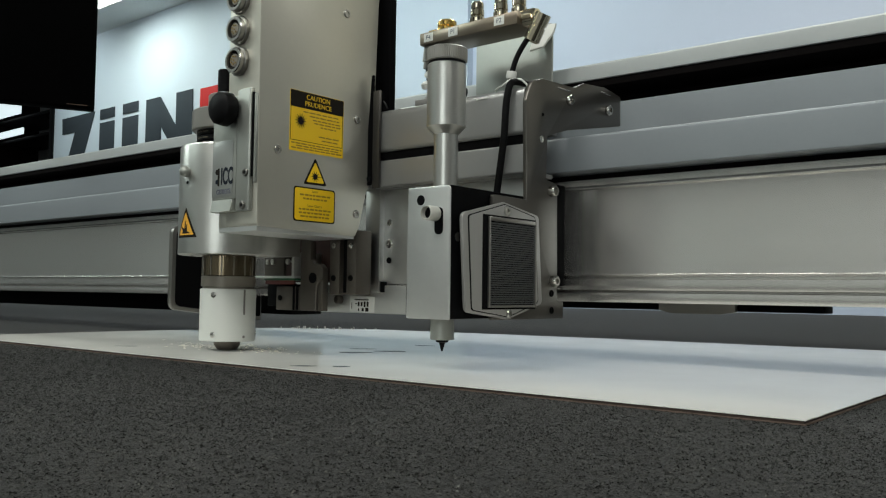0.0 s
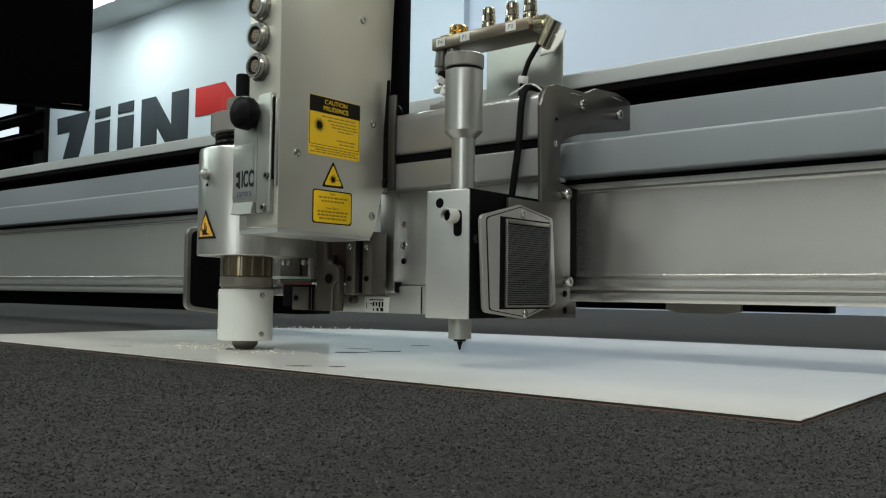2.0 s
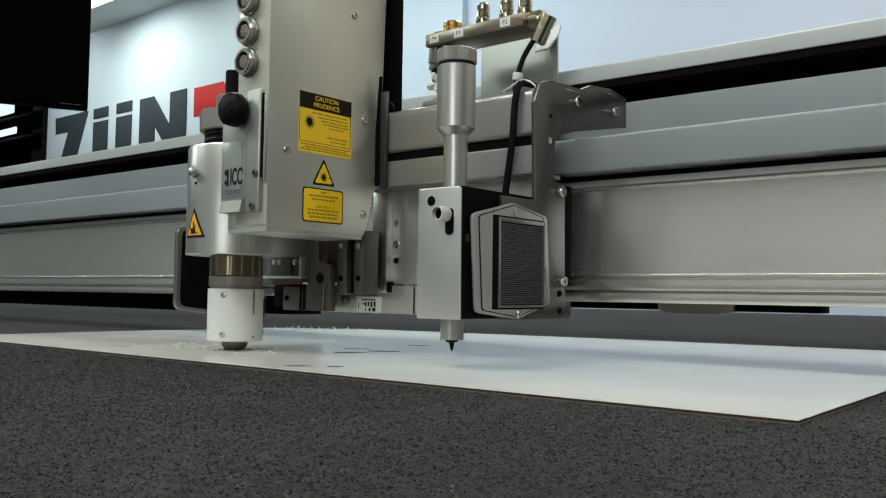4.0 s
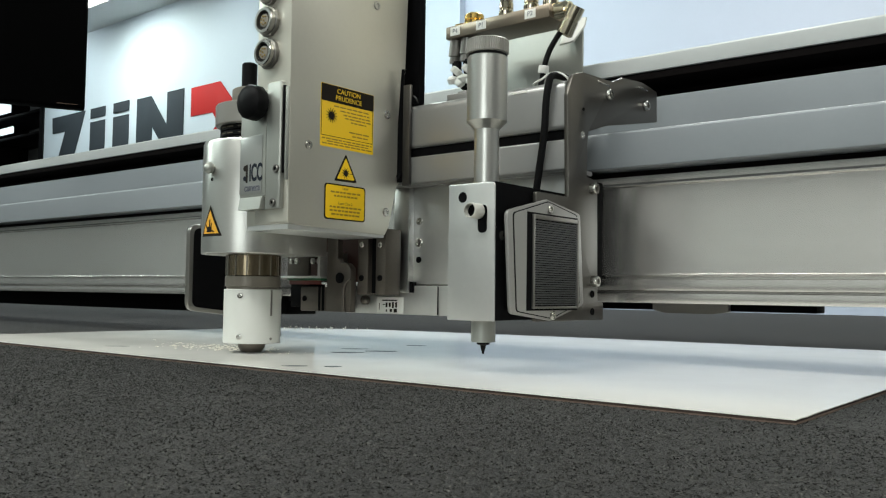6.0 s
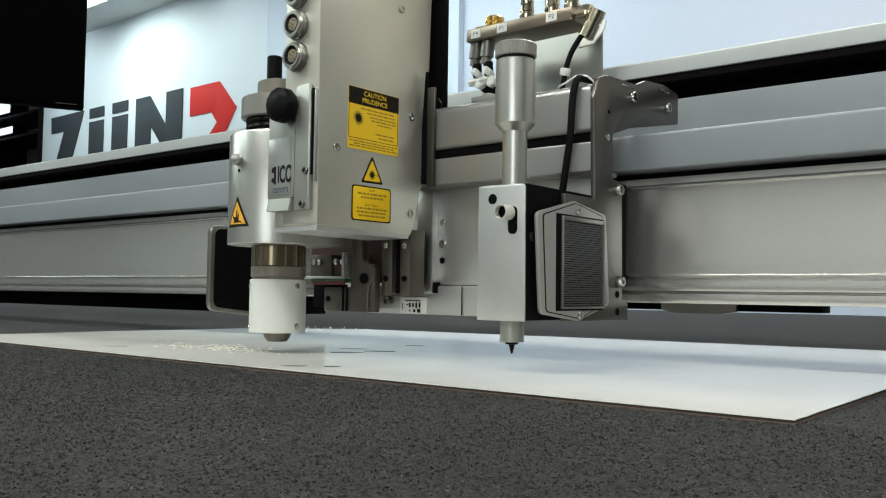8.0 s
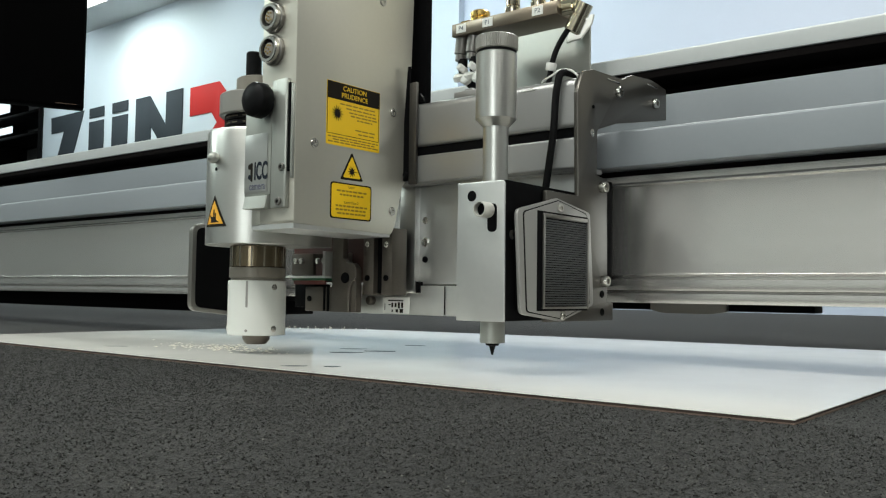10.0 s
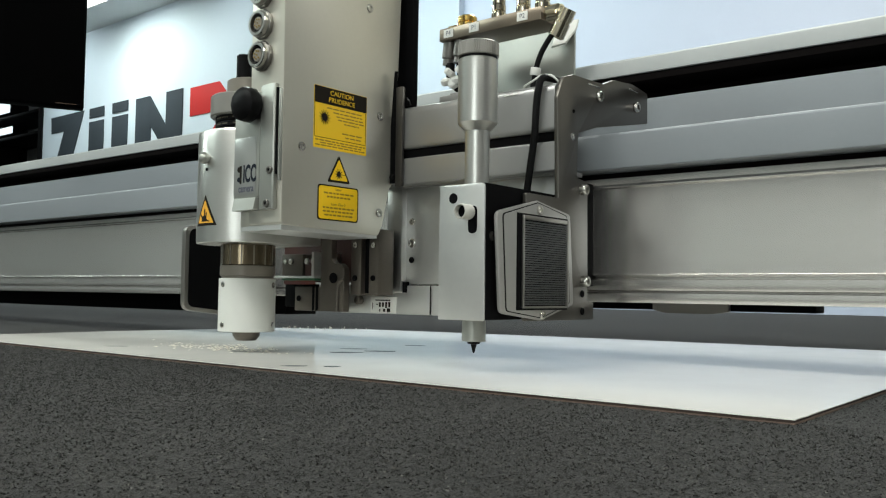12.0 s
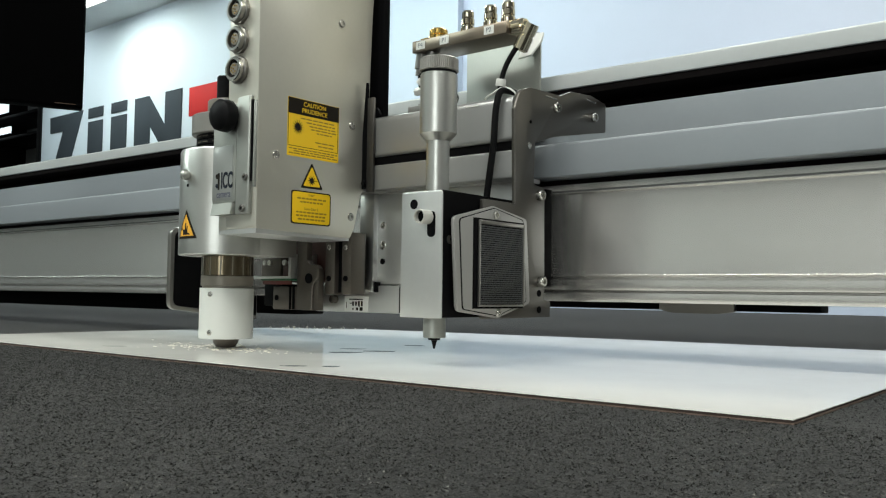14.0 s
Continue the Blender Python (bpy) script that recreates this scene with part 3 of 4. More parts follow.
part("cover_ledge", box(0.116, 0.3150, 0.0935, 0.128, 0.1716, 0.1755), COVER, carriage)

# right-hand bracket with its arm over the rail
BR = [(0.0788, 0.1480), (0.0770, 0.2366), (0.0855, 0.2550), (0.1024, 0.2603), (0.1557, 0.2622), (0.175, 0.2700), (0.2150, 0.2735), (0.2475, 0.2700), (0.2475, 0.2395),
      (0.145, 0.2195), (0.1110, 0.2090), (0.1098, 0.1690), (0.1280, 0.1670), (0.1294, 0.060), (0.1396, 0.0585), (0.1396, 0.0432), (0.030, 0.0432), (0.030, 0.1480)]
part("side_bracket", prism(rounded(BR, [0.0, 0.008, 0.008, 0.008, 0.006, 0.006, 0.004, 0.003, 0.002, 0, 0.003, 0, 0.002, 0.001, 0.001, 0.002, 0.002, 0.002]), "yz", 0.3164, 0.3205, 0.0006), BRACKET, carriage, "dark brushed steel side bracket")
for y, z, r in ((0.1469, 0.2483, 0.0050), (0.2203, 0.2511, 0.0050)):
    bm = screw_head(r, 0.004)
    bm.transform(Matrix.Translation((0.3205, y, z)) @ SIDE)
    part("screw", bm, STEEL, carriage)
for y, z in ((0.1176, 0.159), (0.1204, 0.0772)):
    bm = lathe([(0.0050, 0), (0.0052, 0.001), (0.0048, 0.0052), (0.0043, 0.0058), (0.0026, 0.0058), (0.0026, 0.0030), (0.0003, 0.0030)], 20)
    bm.transform(Matrix.Translation((0.3205, y, z)) @ SIDE)
    part("socket_bolt", bm, STEEL, carriage)
for y, z, r in ((0.1027, 0.2274, 0.0016), (0.1009, 0.2045, 0.0034), (0.1194, 0.0661, 0.0032), (0.1196, 0.0506, 0.0032)):
    bm = lathe([(r, 0), (r, 0.0006), (r * 0.7, 0.0008), (r * 0.6, 0.0002), (0.0002, 0.0002)], 16)
    bm.transform(Matrix.Translation((0.3205, y, z)) @ SIDE)
    part("tapped_hole", bm, STEEL if r > 0.0033 else BLACK_METAL, carriage)
part("slot_mark", box(0.3205, 0.3210, 0.128, 0.150, 0.2560, 0.2578, 0.0002), STEEL, carriage)
part("slot_mark", box(0.3205, 0.3210, 0.207, 0.226, 0.2668, 0.2684, 0.0002), STEEL, carriage)

# hidden black block, added so the beam darkens beside the bracket
part("reflection_block", box(0.16, 0.3055, 0.131, 0.1655, 0.0735, 0.170, 0.001), BLACK_METAL, carriage)

# left-hand plate with a turned rim
part("side_plate", prism(rounded([(0.0600, 0.0400), (0.0600, 0.1450), (0.20, 0.1470), (0.20, 0.0250)], [0.012, 0.012, 0.002, 0.002], 6), "yz", -0.2085, -0.2004, 0.0012), STEEL_DARK, carriage, "steel side plate with rounded corners")
# black sheet carries the shade on the plate's inner face
part("inner_face_shade", prism(rounded([(0.0655, 0.0445), (0.0655, 0.1405), (0.198, 0.1425), (0.198, 0.0300)], [0.010, 0.010, 0.002, 0.002], 6), "yz", -0.2003, -0.1995), BLACK_METAL, carriage, "black sheet for the shaded inner face of the side plate")

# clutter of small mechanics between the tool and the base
part("tilt_arm", prism(rounded([(0.0436, 0.0445), (0.0436, 0.170), (0.0590, 0.170), (0.0590, 0.0985), (0.064, 0.0940), (0.072, 0.0940), (0.0785, 0.0885), (0.0785, 0.0445)], [0.001, 0.001, 0.001, 0.003, 0.003, 0.004, 0.006, 0.001]), "xz", 0.060, 0.068, 0.0006), DARKENED_STEEL, carriage)
part("arm_hole", lathe([(0.0055, 0), (0.0055, 0.001), (0.0002, 0.001)], 18, Matrix.Translation((0.0635, 0.0598, 0.079)) @ FRONT), BLACK_METAL, carriage)
part("guide_rail", box(0.080, 0.0946, 0.068, 0.090, 0.062, 0.128, 0.0008), DARKENED_STEEL, carriage)
part("guide_rail", box(0.1055, 0.1190, 0.068, 0.090, 0.062, 0.128, 0.0008), DARKENED_STEEL, carriage)
part("guide_slot", box(0.0948, 0.1053, 0.074, 0.088, 0.064, 0.128), BLACK_METAL, carriage)
for x, z in ((0.0865, 0.1126), (0.1120, 0.1118), (0.0865, 0.079), (0.1120, 0.079)):
    bm = screw_head(0.0030, 0.0016)
    bm.transform(Matrix.Translation((x, 0.068, z)) @ FRONT)
    part("screw", bm, STEEL if z > 0.1 else BLACK_METAL, carriage)
part("sensor_block", box(0.0015, 0.044, 0.062, 0.098, 0.0445, 0.0700, 0.0008), DARKENED_STEEL, carriage)
part("sensor_block", box(-0.030, 0.0008, 0.075, 0.098, 0.048, 0.0730, 0.0008), BLACK_METAL, carriage)
part("sensor_screw", lathe([(0.003, 0), (0.003, 0.001), (0.0002, 0.001)], 14, Matrix.Translation((0.0085, 0.0618, 0.0575)) @ FRONT), BLACK_METAL, carriage)
part("circuit_board", box(-0.012, 0.040, 0.055, 0.096, 0.0765, 0.0785), GREEN_PCB, carriage, "green circuit board edge")
part("red_strip", box(-0.010, 0.038, 0.056, 0.058, 0.0722, 0.0763), RED_STRIP, carriage, "red plastic strip")
part("sensor_plate", merged(box(-0.028, 0.040, 0.054, 0.097, 0.0788, 0.0812, 0.0006), box(0.036, 0.0395, 0.054, 0.097, 0.0812, 0.106)), ALU_SATIN, carriage)
part("valve_block", box(-0.028, 0.006, 0.068, 0.095, 0.0815, 0.105, 0.001), DARKENED_STEEL, carriage)
part("dark_block", box(0.008, 0.034, 0.070, 0.095, 0.0815, 0.100), RED_PLASTIC, carriage)
for x in (-0.021, -0.012, 0.014, 0.024):
    part("small_screw", lathe([(0.0032, 0), (0.0032, 0.002), (0.0018, 0.0024), (0.0002, 0.0012)], 14, Matrix.Translation((x, 0.068, 0.097)) @ FRONT), STEEL, carriage)
# dark reddish plate added to hide the bright beam and stand for shade
part("rear_shade", box(-0.060, 0.1000, 0.0985, 0.1005, 0.0750, 0.1300), RED_PLASTIC, carriage)
for x0, x1 in ((0.0300, 0.0325), (0.0355, 0.0385)):
    part("block_slot", box(x0, x1, 0.0610, 0.0622, 0.0450, 0.0700), BLACK_METAL, carriage)
# dark reddish plate for the shade between the arm and the rails
part("inner_shade", box(0.042, 0.090, 0.0905, 0.0980, 0.076, 0.130), RED_PLASTIC, carriage)
part("ridge", tube([(0.0700, 0.059, 0.045), (0.0705, 0.059, 0.068), (0.0740, 0.059, 0.0755), (0.0785, 0.060, 0.0775)], 0.0014), DARKENED_STEEL, carriage)
part("pivot_bolt", lathe([(0.0045, 0), (0.0045, 0.006), (0.003, 0.0075), (0.0003, 0.0075)], 18, Matrix.Translation((0.0610, 0.1025, 0.0565)) @ FRONT), DARKENED_STEEL, carriage)
tag = part("paper_tag", box(0.0757, 0.1122, 0.1022, 0.1028, 0.0436, 0.0602), PAPER, carriage, "small white sticker with handwritten figures")
for x0, x1, z0, z1 in ((0.083, 0.104, 0.0562, 0.0574), (0.084, 0.087, 0.0520, 0.0530), (0.088, 0.0905, 0.0498, 0.0545), (0.0925, 0.095, 0.0500, 0.0545), (0.097, 0.0995, 0.0490, 0.0550), (0.1015, 0.104, 0.0495, 0.055),
                       (0.0885, 0.090, 0.0450, 0.0475), (0.094, 0.097, 0.0448, 0.0480), (0.0995, 0.104, 0.0445, 0.0485), (0.0785, 0.0793, 0.047, 0.054)):
    part("ink_stroke", box(x0, x1, 0.1019, 0.10215, z0, z1), INK, tag)

# ---- control box with the warning labels ----
cbox = thing("control_box", "tall pale metallic control box with yellow laser warning labels", "control box")
part("shell", prism(rounded([(-0.0615, 0.1235), (-0.0635, 0.46), (0.096, 0.46), (0.0895, 0.36), (0.0835, 0.1765), (0.0765, 0.1690), (0.0665, 0.130), (0.0610, 0.1205)], [0.003, 0.002, 0.002, 0, 0, 0, 0.002, 0.003]), "yz", 0.0785, 0.1240, 0.0007), BOX_PAINT, cbox, "pale metallic coated sheet-metal shell")
part("bottom_lip", prism([(-0.0600, 0.1190), (-0.0600, 0.1236), (0.0610, 0.1206), (0.0610, 0.1180)], "yz", 0.066, 0.1225), ALU_SATIN, cbox)
part("front_lower", box(0.0640, 0.0790, -0.0600, -0.02, 0.121, 0.150, 0.002), BOX_PAINT, cbox)
part("mast", box(0.085, 0.1318, 0.0992, 0.1085, 0.2530, 0.46, 0.001), BLACK_METAL, cbox, "dark grey mast behind the box")
# black strip drawn for the shadow gap beside the steel strip
part("flange", prism([(0.1245, 0.1740), (0.1244, 0.2310), (0.1285, 0.2870), (0.1312, 0.2870), (0.1316, 0.2427), (0.1312, 0.1740)], "xz", 0.0765, 0.0785), BLACK_METAL, cbox, "black strip for the shadow gap at the rear flange")
part("flange_plate", box(0.1320, 0.1410, 0.0755, 0.0792, 0.1700, 0.2702, 0.0006), FLANGE_STEEL, cbox, "worn steel flange strip")
part("flange_bolt", lathe([(0.0026, 0), (0.0026, 0.003), (0.0002, 0.003)], 12, Matrix.Translation((0.1290, 0.0764, 0.1800)) @ FRONT), BLACK, cbox)
part("hinge_lug", prism(rounded([(0.1400, 0.2520), (0.1400, 0.2610), (0.1445, 0.2560), (0.1470, 0.2505)], 0.0008), "xz", 0.0800, 0.0830), BLACK_METAL, cbox)
for y, z in ((0.0607, 0.2394), (-0.040, 0.1953), (0.0613, 0.1432), (0.0440, 0.344)):
    bm = screw_head(0.0042, 0.0016)
    bm.transform(Matrix.Translation((0.1240, y, z)) @ SIDE)
    part("screw", bm, STEEL, cbox)
for z in (0.2767, 0.3056, 0.3345, 0.3634):
    m = Matrix.Translation((0.0955, -0.0625, z)) @ FRONT
    con = part("round_connector", lathe([(0.0106, 0.0040), (0.0118, 0.0042), (0.0118, 0.0082), (0.0112, 0.0090), (0.0088, 0.0090), (0.0084, 0.0050), (0.0003, 0.0050)], 36, m), STEEL, cbox, "chromed round socket")
    part("nut", lathe([(0.0136, 0.0), (0.0138, 0.0006), (0.0138, 0.0036), (0.0130, 0.0044), (0.0100, 0.0044)], 10, m), STEEL_DARK, con, "faceted steel nut")
    part("recess", lathe([(0.0083, 0.0050), (0.0083, 0.0056), (0.0002, 0.0056)], 28, m), BLACK, con)
    ins = merged(lathe([(0.0058, 0.0050), (0.0058, 0.0074), (0.0003, 0.0076)], 20, m))
    part("insert", ins, TAUPE, con, "brown contact insert")
    for k in range(7):
        a = 0.9 * k
        p = Matrix.Translation((0.0955 + 0.0037 * math.cos(a) * (k > 0), -0.0625 - 0.0075, z + 0.0037 * math.sin(a) * (k > 0))) @ FRONT
        part("contact", lathe([(0.0008, 0), (0.0008, 0.0008), (0.0001, 0.0008)], 8, p), BRASS, con)
XF = 0.1240


def label_plate(name, y0, y1, z0, z1, material, parent, label, depth=0.0003, r=0.001, lift=0.0):
    return part(name, prism(rounded([(y0, z0), (y0, z1), (y1, z1), (y1, z0)], r), "yz", XF + lift, XF + lift + depth), material, parent, label)


def burst(name, y, z, r, parent, n=14):
    pts = []
    for k in range(2 * n):
        a = math.pi * k / n
        d = r * (1.0 if k % 2 == 0 else 0.42)
        pts.append((y + d * math.cos(a), z + d * math.sin(a)))
    return part(name, prism(pts, "yz", XF + 0.0004, XF + 0.0006), INK, parent)


lab = label_plate("caution_label", -0.0262, 0.0420, 0.1970, 0.2548, YELLOW, cbox, "yellow caution label with a black heading")
label_plate("heading", -0.0258, 0.0416, 0.2388, 0.2544, INK, lab, "", 0.0002, 0.0006, 0.0003)
text("lettering", "CAUTION\nPRUDENCE", 0.0064, Matrix.Translation((XF + 0.0006, 0.0085, 0.2466)) @ ON_SIDE, YELLOW, lab, 1.05, 0.0)
for z0, z1 in ((0.2069, 0.2074),):
    label_plate("rule", -0.0252, 0.0408, z0, z1, INK, lab, "", 0.0001, 0.0001, 0.0003)
for y0, y1 in ((-0.0256, -0.0250), (0.0404, 0.0410)):
    label_plate("rule", y0, y1, 0.2074, 0.2386, INK, lab, "", 0.0001, 0.0001, 0.0003)
burst("burst_symbol", -0.0130, 0.2262, 0.0075, lab)
for y0, y1, z in ((-0.010, 0.038, 0.2355), (-0.002, 0.038, 0.2322), (0.002, 0.038, 0.2290), (0.004, 0.038, 0.2262), (0.012, 0.032, 0.2232), (0.010, 0.038, 0.2140), (0.014, 0.036, 0.2106),
                  (-0.024, 0.040, 0.2045), (-0.018, 0.036, 0.2022), (-0.024, 0.040, 0.1999)):
    rr = random.Random(int(z * 1e5))
    y = y0
    while y < y1 - 0.002:
        w = rr.uniform(0.003, 0.008)
        label_plate("text_bar", y, min(y1, y + w), z - 0.0006, z + 0.0006, INK_FADED, lab, "", 0.0001, 0.0001, 0.0003)
        y += w + 0.0012
tri = part("warning_triangle", prism(rounded([(-0.0080, 0.1668), (0.0063, 0.1932), (0.0215, 0.1672)], 0.0014), "yz", XF, XF + 0.0003), INK, cbox, "yellow triangular laser warning sign")
part("triangle_field", prism(rounded([(-0.0047, 0.1690), (0.0064, 0.1893), (0.0183, 0.1693)], 0.0012), "yz", XF + 0.0003, XF + 0.0004), YELLOW, tri)
burst("burst_symbol", 0.0064, 0.1750, 0.0054, tri, 10)
part("beam_line", prism([(0.0064, 0.1747), (0.0064, 0.1752), (0.0150, 0.1752), (0.0150, 0.1747)], "yz", XF + 0.0004, XF + 0.0005), INK, tri)
lab2 = label_plate("laser_label", -0.0196, 0.0328, 0.1309, 0.1640, INK, cbox, "yellow laser class label with a black border", 0.0003, 0.0035)
label_plate("label_field", -0.0182, 0.0314, 0.1322, 0.1627, YELLOW, lab2, "", 0.0001, 0.0030, 0.0003)
text("lettering", "Laser", 0.0036, Matrix.Translation((XF + 0.0005, 0.0065, 0.1604)) @ ON_SIDE, INK_FADED, lab2)
text("lettering", "Laser Class 2", 0.0034, Matrix.Translation((XF + 0.0005, 0.0065, 0.1463)) @ ON_SIDE, INK_FADED, lab2)
for y0, y1, z in ((-0.012, 0.026, 0.1565), (-0.008, 0.022, 0.1530), (-0.013, 0.027, 0.1428), (-0.013, 0.027, 0.1394), (-0.011, 0.026, 0.1360)):
    rr = random.Random(int(z * 1e5) + 3)
    y = y0
    while y < y1 - 0.002:
        w = rr.uniform(0.0025, 0.006)
        label_plate("text_bar", y, min(y1, y + w), z - 0.0008, z + 0.0008, INK_FADED, lab2, "", 0.0001, 0.0001, 0.0004)
        y += w + 0.0011

# camera plate with its thumb screw on the front of the box
icc = thing("camera_plate", "grey camera bracket with a black thumb screw", "camera bracket")
part("front_plate", box(0.0605, 0.0966, -0.06550, -0.06200, 0.1490, 0.2440, 0.001), PLATE_GREY, icc)
part("window_plate", box(0.0612, 0.0925, -0.06600, -0.06560, 0.1520, 0.2040, 0.0002), WINDOW_GREY, icc, "smooth grey name plate")
part("raised_edge", prism(rounded([(0.0968, -0.0640), (0.0968, -0.0620), (0.1180, -0.0620), (0.1180, -0.0660), (0.1165, -0.0670), (0.1040, -0.0670), (0.1025, -0.0658), (0.0980, -0.0658)], 0.0006), "xy", 0.1370, 0.2490, 0.0005), PLATE_GREY, icc)
# black wedge drawn for the shadow line beside the raised edge
part("edge_shadow", prism([(0.1182, 0.1680), (0.1182, 0.2450), (0.1200, 0.2450), (0.1212, 0.1690)], "xz", -0.0650, -0.0618), BLACK_METAL, icc)
part("edge_strip", box(0.1214, 0.1238, -0.0650, -0.0618, 0.1620, 0.2440, 0.0006), PLATE_GREY, icc)
part("lower_shelf", prism([(-0.07000, 0.1372), (-0.06750, 0.1485), (-0.0618, 0.1485), (-0.0618, 0.1370)], "yz", 0.0640, 0.0948, 0.0006), PLATE_GREY, icc)
text("lettering", "ICC", 0.0215, Matrix.Translation((0.0842, -0.06615, 0.1700)) @ ON_FRONT, INK_BLUE, icc, 0.52, 0.0006)
text("lettering", "camera", 0.0098, Matrix.Translation((0.0795, -0.06615, 0.1572)) @ ON_FRONT, INK_PALE, icc, 0.76, 0.00005)
part("icon_bar", prism(rounded([(0.0700, 0.1625), (0.0700, 0.1785), (0.0728, 0.1785), (0.0728, 0.1615)], 0.0006), "xz", -0.06625, -0.06605), INK, icc)
part("icon_dot", lathe([(0.0026, 0), (0.0026, 0.0002), (0.0001, 0.0002)], 18, Matrix.Translation((0.0690, -0.06605, 0.1752)) @ FRONT), INK, icc)
part("icon_dot", lathe([(0.0022, 0), (0.0022, 0.0002), (0.0001, 0.0002)], 18, Matrix.Translation((0.0688, -0.06605, 0.1660)) @ FRONT), INK_BLUE, icc)
for x, z in ((0.1140, 0.1715), (0.1105, 0.1420)):
    bm = screw_head(0.0036, 0.002)
    bm.transform(Matrix.Translation((x, -0.06720, z)) @ FRONT)
    part("screw", bm, STEEL_DARK, icc)
    part("screw_socket", lathe([(0.0019, 0), (0.0019, 0.0003), (0.0001, 0.0003)], 6, Matrix.Translation((x, -0.0680, z)) @ FRONT), BLACK_METAL, icc)
part("thumb_screw", lathe([(0.006, 0), (0.006, 0.003), (0.0140, 0.0035), (0.0158, 0.006), (0.0160, 0.011), (0.0152, 0.016), (0.0120, 0.0190), (0.006, 0.0205), (0.0003, 0.021)], 12, Matrix.Translation((0.0905, -0.0655, 0.2310)) @ FRONT), BLACK, icc, "black faceted thumb screw")

# ---- cutting tool: moves with the carriage and up and down ----
tool = thing("cutting_tool", "turned aluminium cutting tool with a white nylon sleeve", "cutting tool")
part("tool_body", lathe([(0.0460, 0.1005), (0.0512, 0.1005), (0.0517, 0.1012), (0.0517, 0.2095), (0.0505, 0.2118), (0.036, 0.2118)], 64), ALU_LATHED, tool, "turned aluminium tool body")
part("body_block", box(-0.040, 0.0516, 0.0, 0.0520, 0.1006, 0.20, 0.0008), ALU_LATHED, tool)
part("grip", lathe([(0.0360, 0.2110), (0.0360, 0.2160), (0.0345, 0.2170), (0.0360, 0.2180), (0.0360, 0.2220), (0.0345, 0.2230), (0.0360, 0.2240), (0.0360, 0.2287)], 48), BLACK, tool, "black grip ring")
for a in (-100, -84, -62):
    bm = box(0.0356, 0.0362, -0.0036, 0.0036, 0.2194, 0.2206)
    bm2 = box(0.0356, 0.0362, -0.0042, 0.0042, 0.2256, 0.2268)
    both = merged(bm, bm2)
    both.transform(pose(0, 0, 0, 0, 0, a))
    part("printed_mark", both, OLIVE, tool)
part("collar", lathe([(0.0395, 0.2287), (0.0412, 0.2300), (0.0412, 0.2492), (0.0400, 0.2505), (0.02, 0.2505)], 56), COLLAR, tool, "grey collar")
part("spindle_end", lathe([(0.0253, 0.2500), (0.0253, 0.2672), (0.0243, 0.2682), (0.004, 0.2682)], 48), TAUPE, tool)
part("hose_stub", lathe([(0.0068, 0.2670), (0.0068, 0.2700), (0.0078, 0.2705), (0.0078, 0.2960), (0.0068, 0.2972), (0.0003, 0.2972)], 24, Matrix.Translation((-0.009, -0.004, 0))), BLACK, tool, "black hose stub")


def on_body(a, z):
    """A pose on the round body at azimuth a, facing outwards."""
    v = (math.cos(radians(a)), math.sin(radians(a)))
    return Matrix.Translation((0.0517 * v[0], 0.0517 * v[1], z)) @ pose(0, 0, 0, 0, 0, a) @ SIDE


part("ball_knob", lathe([(0.0030, -0.002), (0.0048, 0.0), (0.0056, 0.002), (0.0056, 0.004), (0.0045, 0.0065), (0.0025, 0.0080), (0.0003, 0.0085)], 20, on_body(-92, 0.1830)), PLATE_GREY, tool, "polished knob")
part("pin_hole", lathe([(0.0017, 0), (0.0017, 0.0004), (0.0001, 0.0004)], 14, on_body(-91, 0.1722)), BLACK_METAL, tool)


def curved_plate(pts, r, a0, n=10):
    """A thin plate bent round the body: points are metres along the skin and up; cut into upright strips."""
    bm = bmesh.new()
    xs = sorted({p[0] for p in pts} | {min(p[0] for p in pts) + (max(p[0] for p in pts) - min(p[0] for p in pts)) * k / n for k in range(n + 1)})

    def span(x):
        zs = []
        for i in range(len(pts)):
            (xa, za), (xb, zb) = pts[i], pts[(i + 1) % len(pts)]
            if min(xa, xb) - 1e-9 <= x <= max(xa, xb) + 1e-9:
                zs += [za, zb] if abs(xb - xa) < 1e-9 else [za + (zb - za) * (x - xa) / (xb - xa)]
        return min(zs), max(zs)
    prev = None
    for x in xs:
        a = radians(a0) + x / r
        lo, hi = span(x)
        cur = [bm.verts.new((rr * math.cos(a), rr * math.sin(a), z)) for rr in (r, r + 0.0003) for z in (lo, hi)]
        if prev:
            for i, j in ((0, 1), (1, 3), (3, 2), (2, 0)):
                bm.faces.new((prev[i], prev[j], cur[j], cur[i]))
        prev = cur
    bmesh.ops.recalc_face_normals(bm, faces=bm.faces[:])
    return bm


wt = part("hazard_label", curved_plate([(-0.0165, 0.1168), (0.0, 0.1468), (0.0165, 0.1168)], 0.0518, -92), INK, tool, "orange triangular hand-hazard label")
part("label_field", curved_plate([(-0.0126, 0.1194), (0.0, 0.1418), (0.0126, 0.1194)], 0.0521, -92), ORANGE, wt)
HAND = [[(-0.0052, 0.1208), (-0.0040, 0.1262), (0.0030, 0.1262), (0.0034, 0.1208)], [(-0.0012, 0.1262), (-0.0008, 0.1330), (0.0010, 0.1330), (0.0010, 0.1262)],
        [(0.0014, 0.1262), (0.0020, 0.1298), (0.0034, 0.1298), (0.0030, 0.1262)], [(-0.0072, 0.1268), (-0.0062, 0.1284), (-0.0030, 0.1246), (-0.0040, 0.1230)],
        [(0.0030, 0.1215), (0.0032, 0.1230), (0.0070, 0.1216), (0.0066, 0.1204)]]
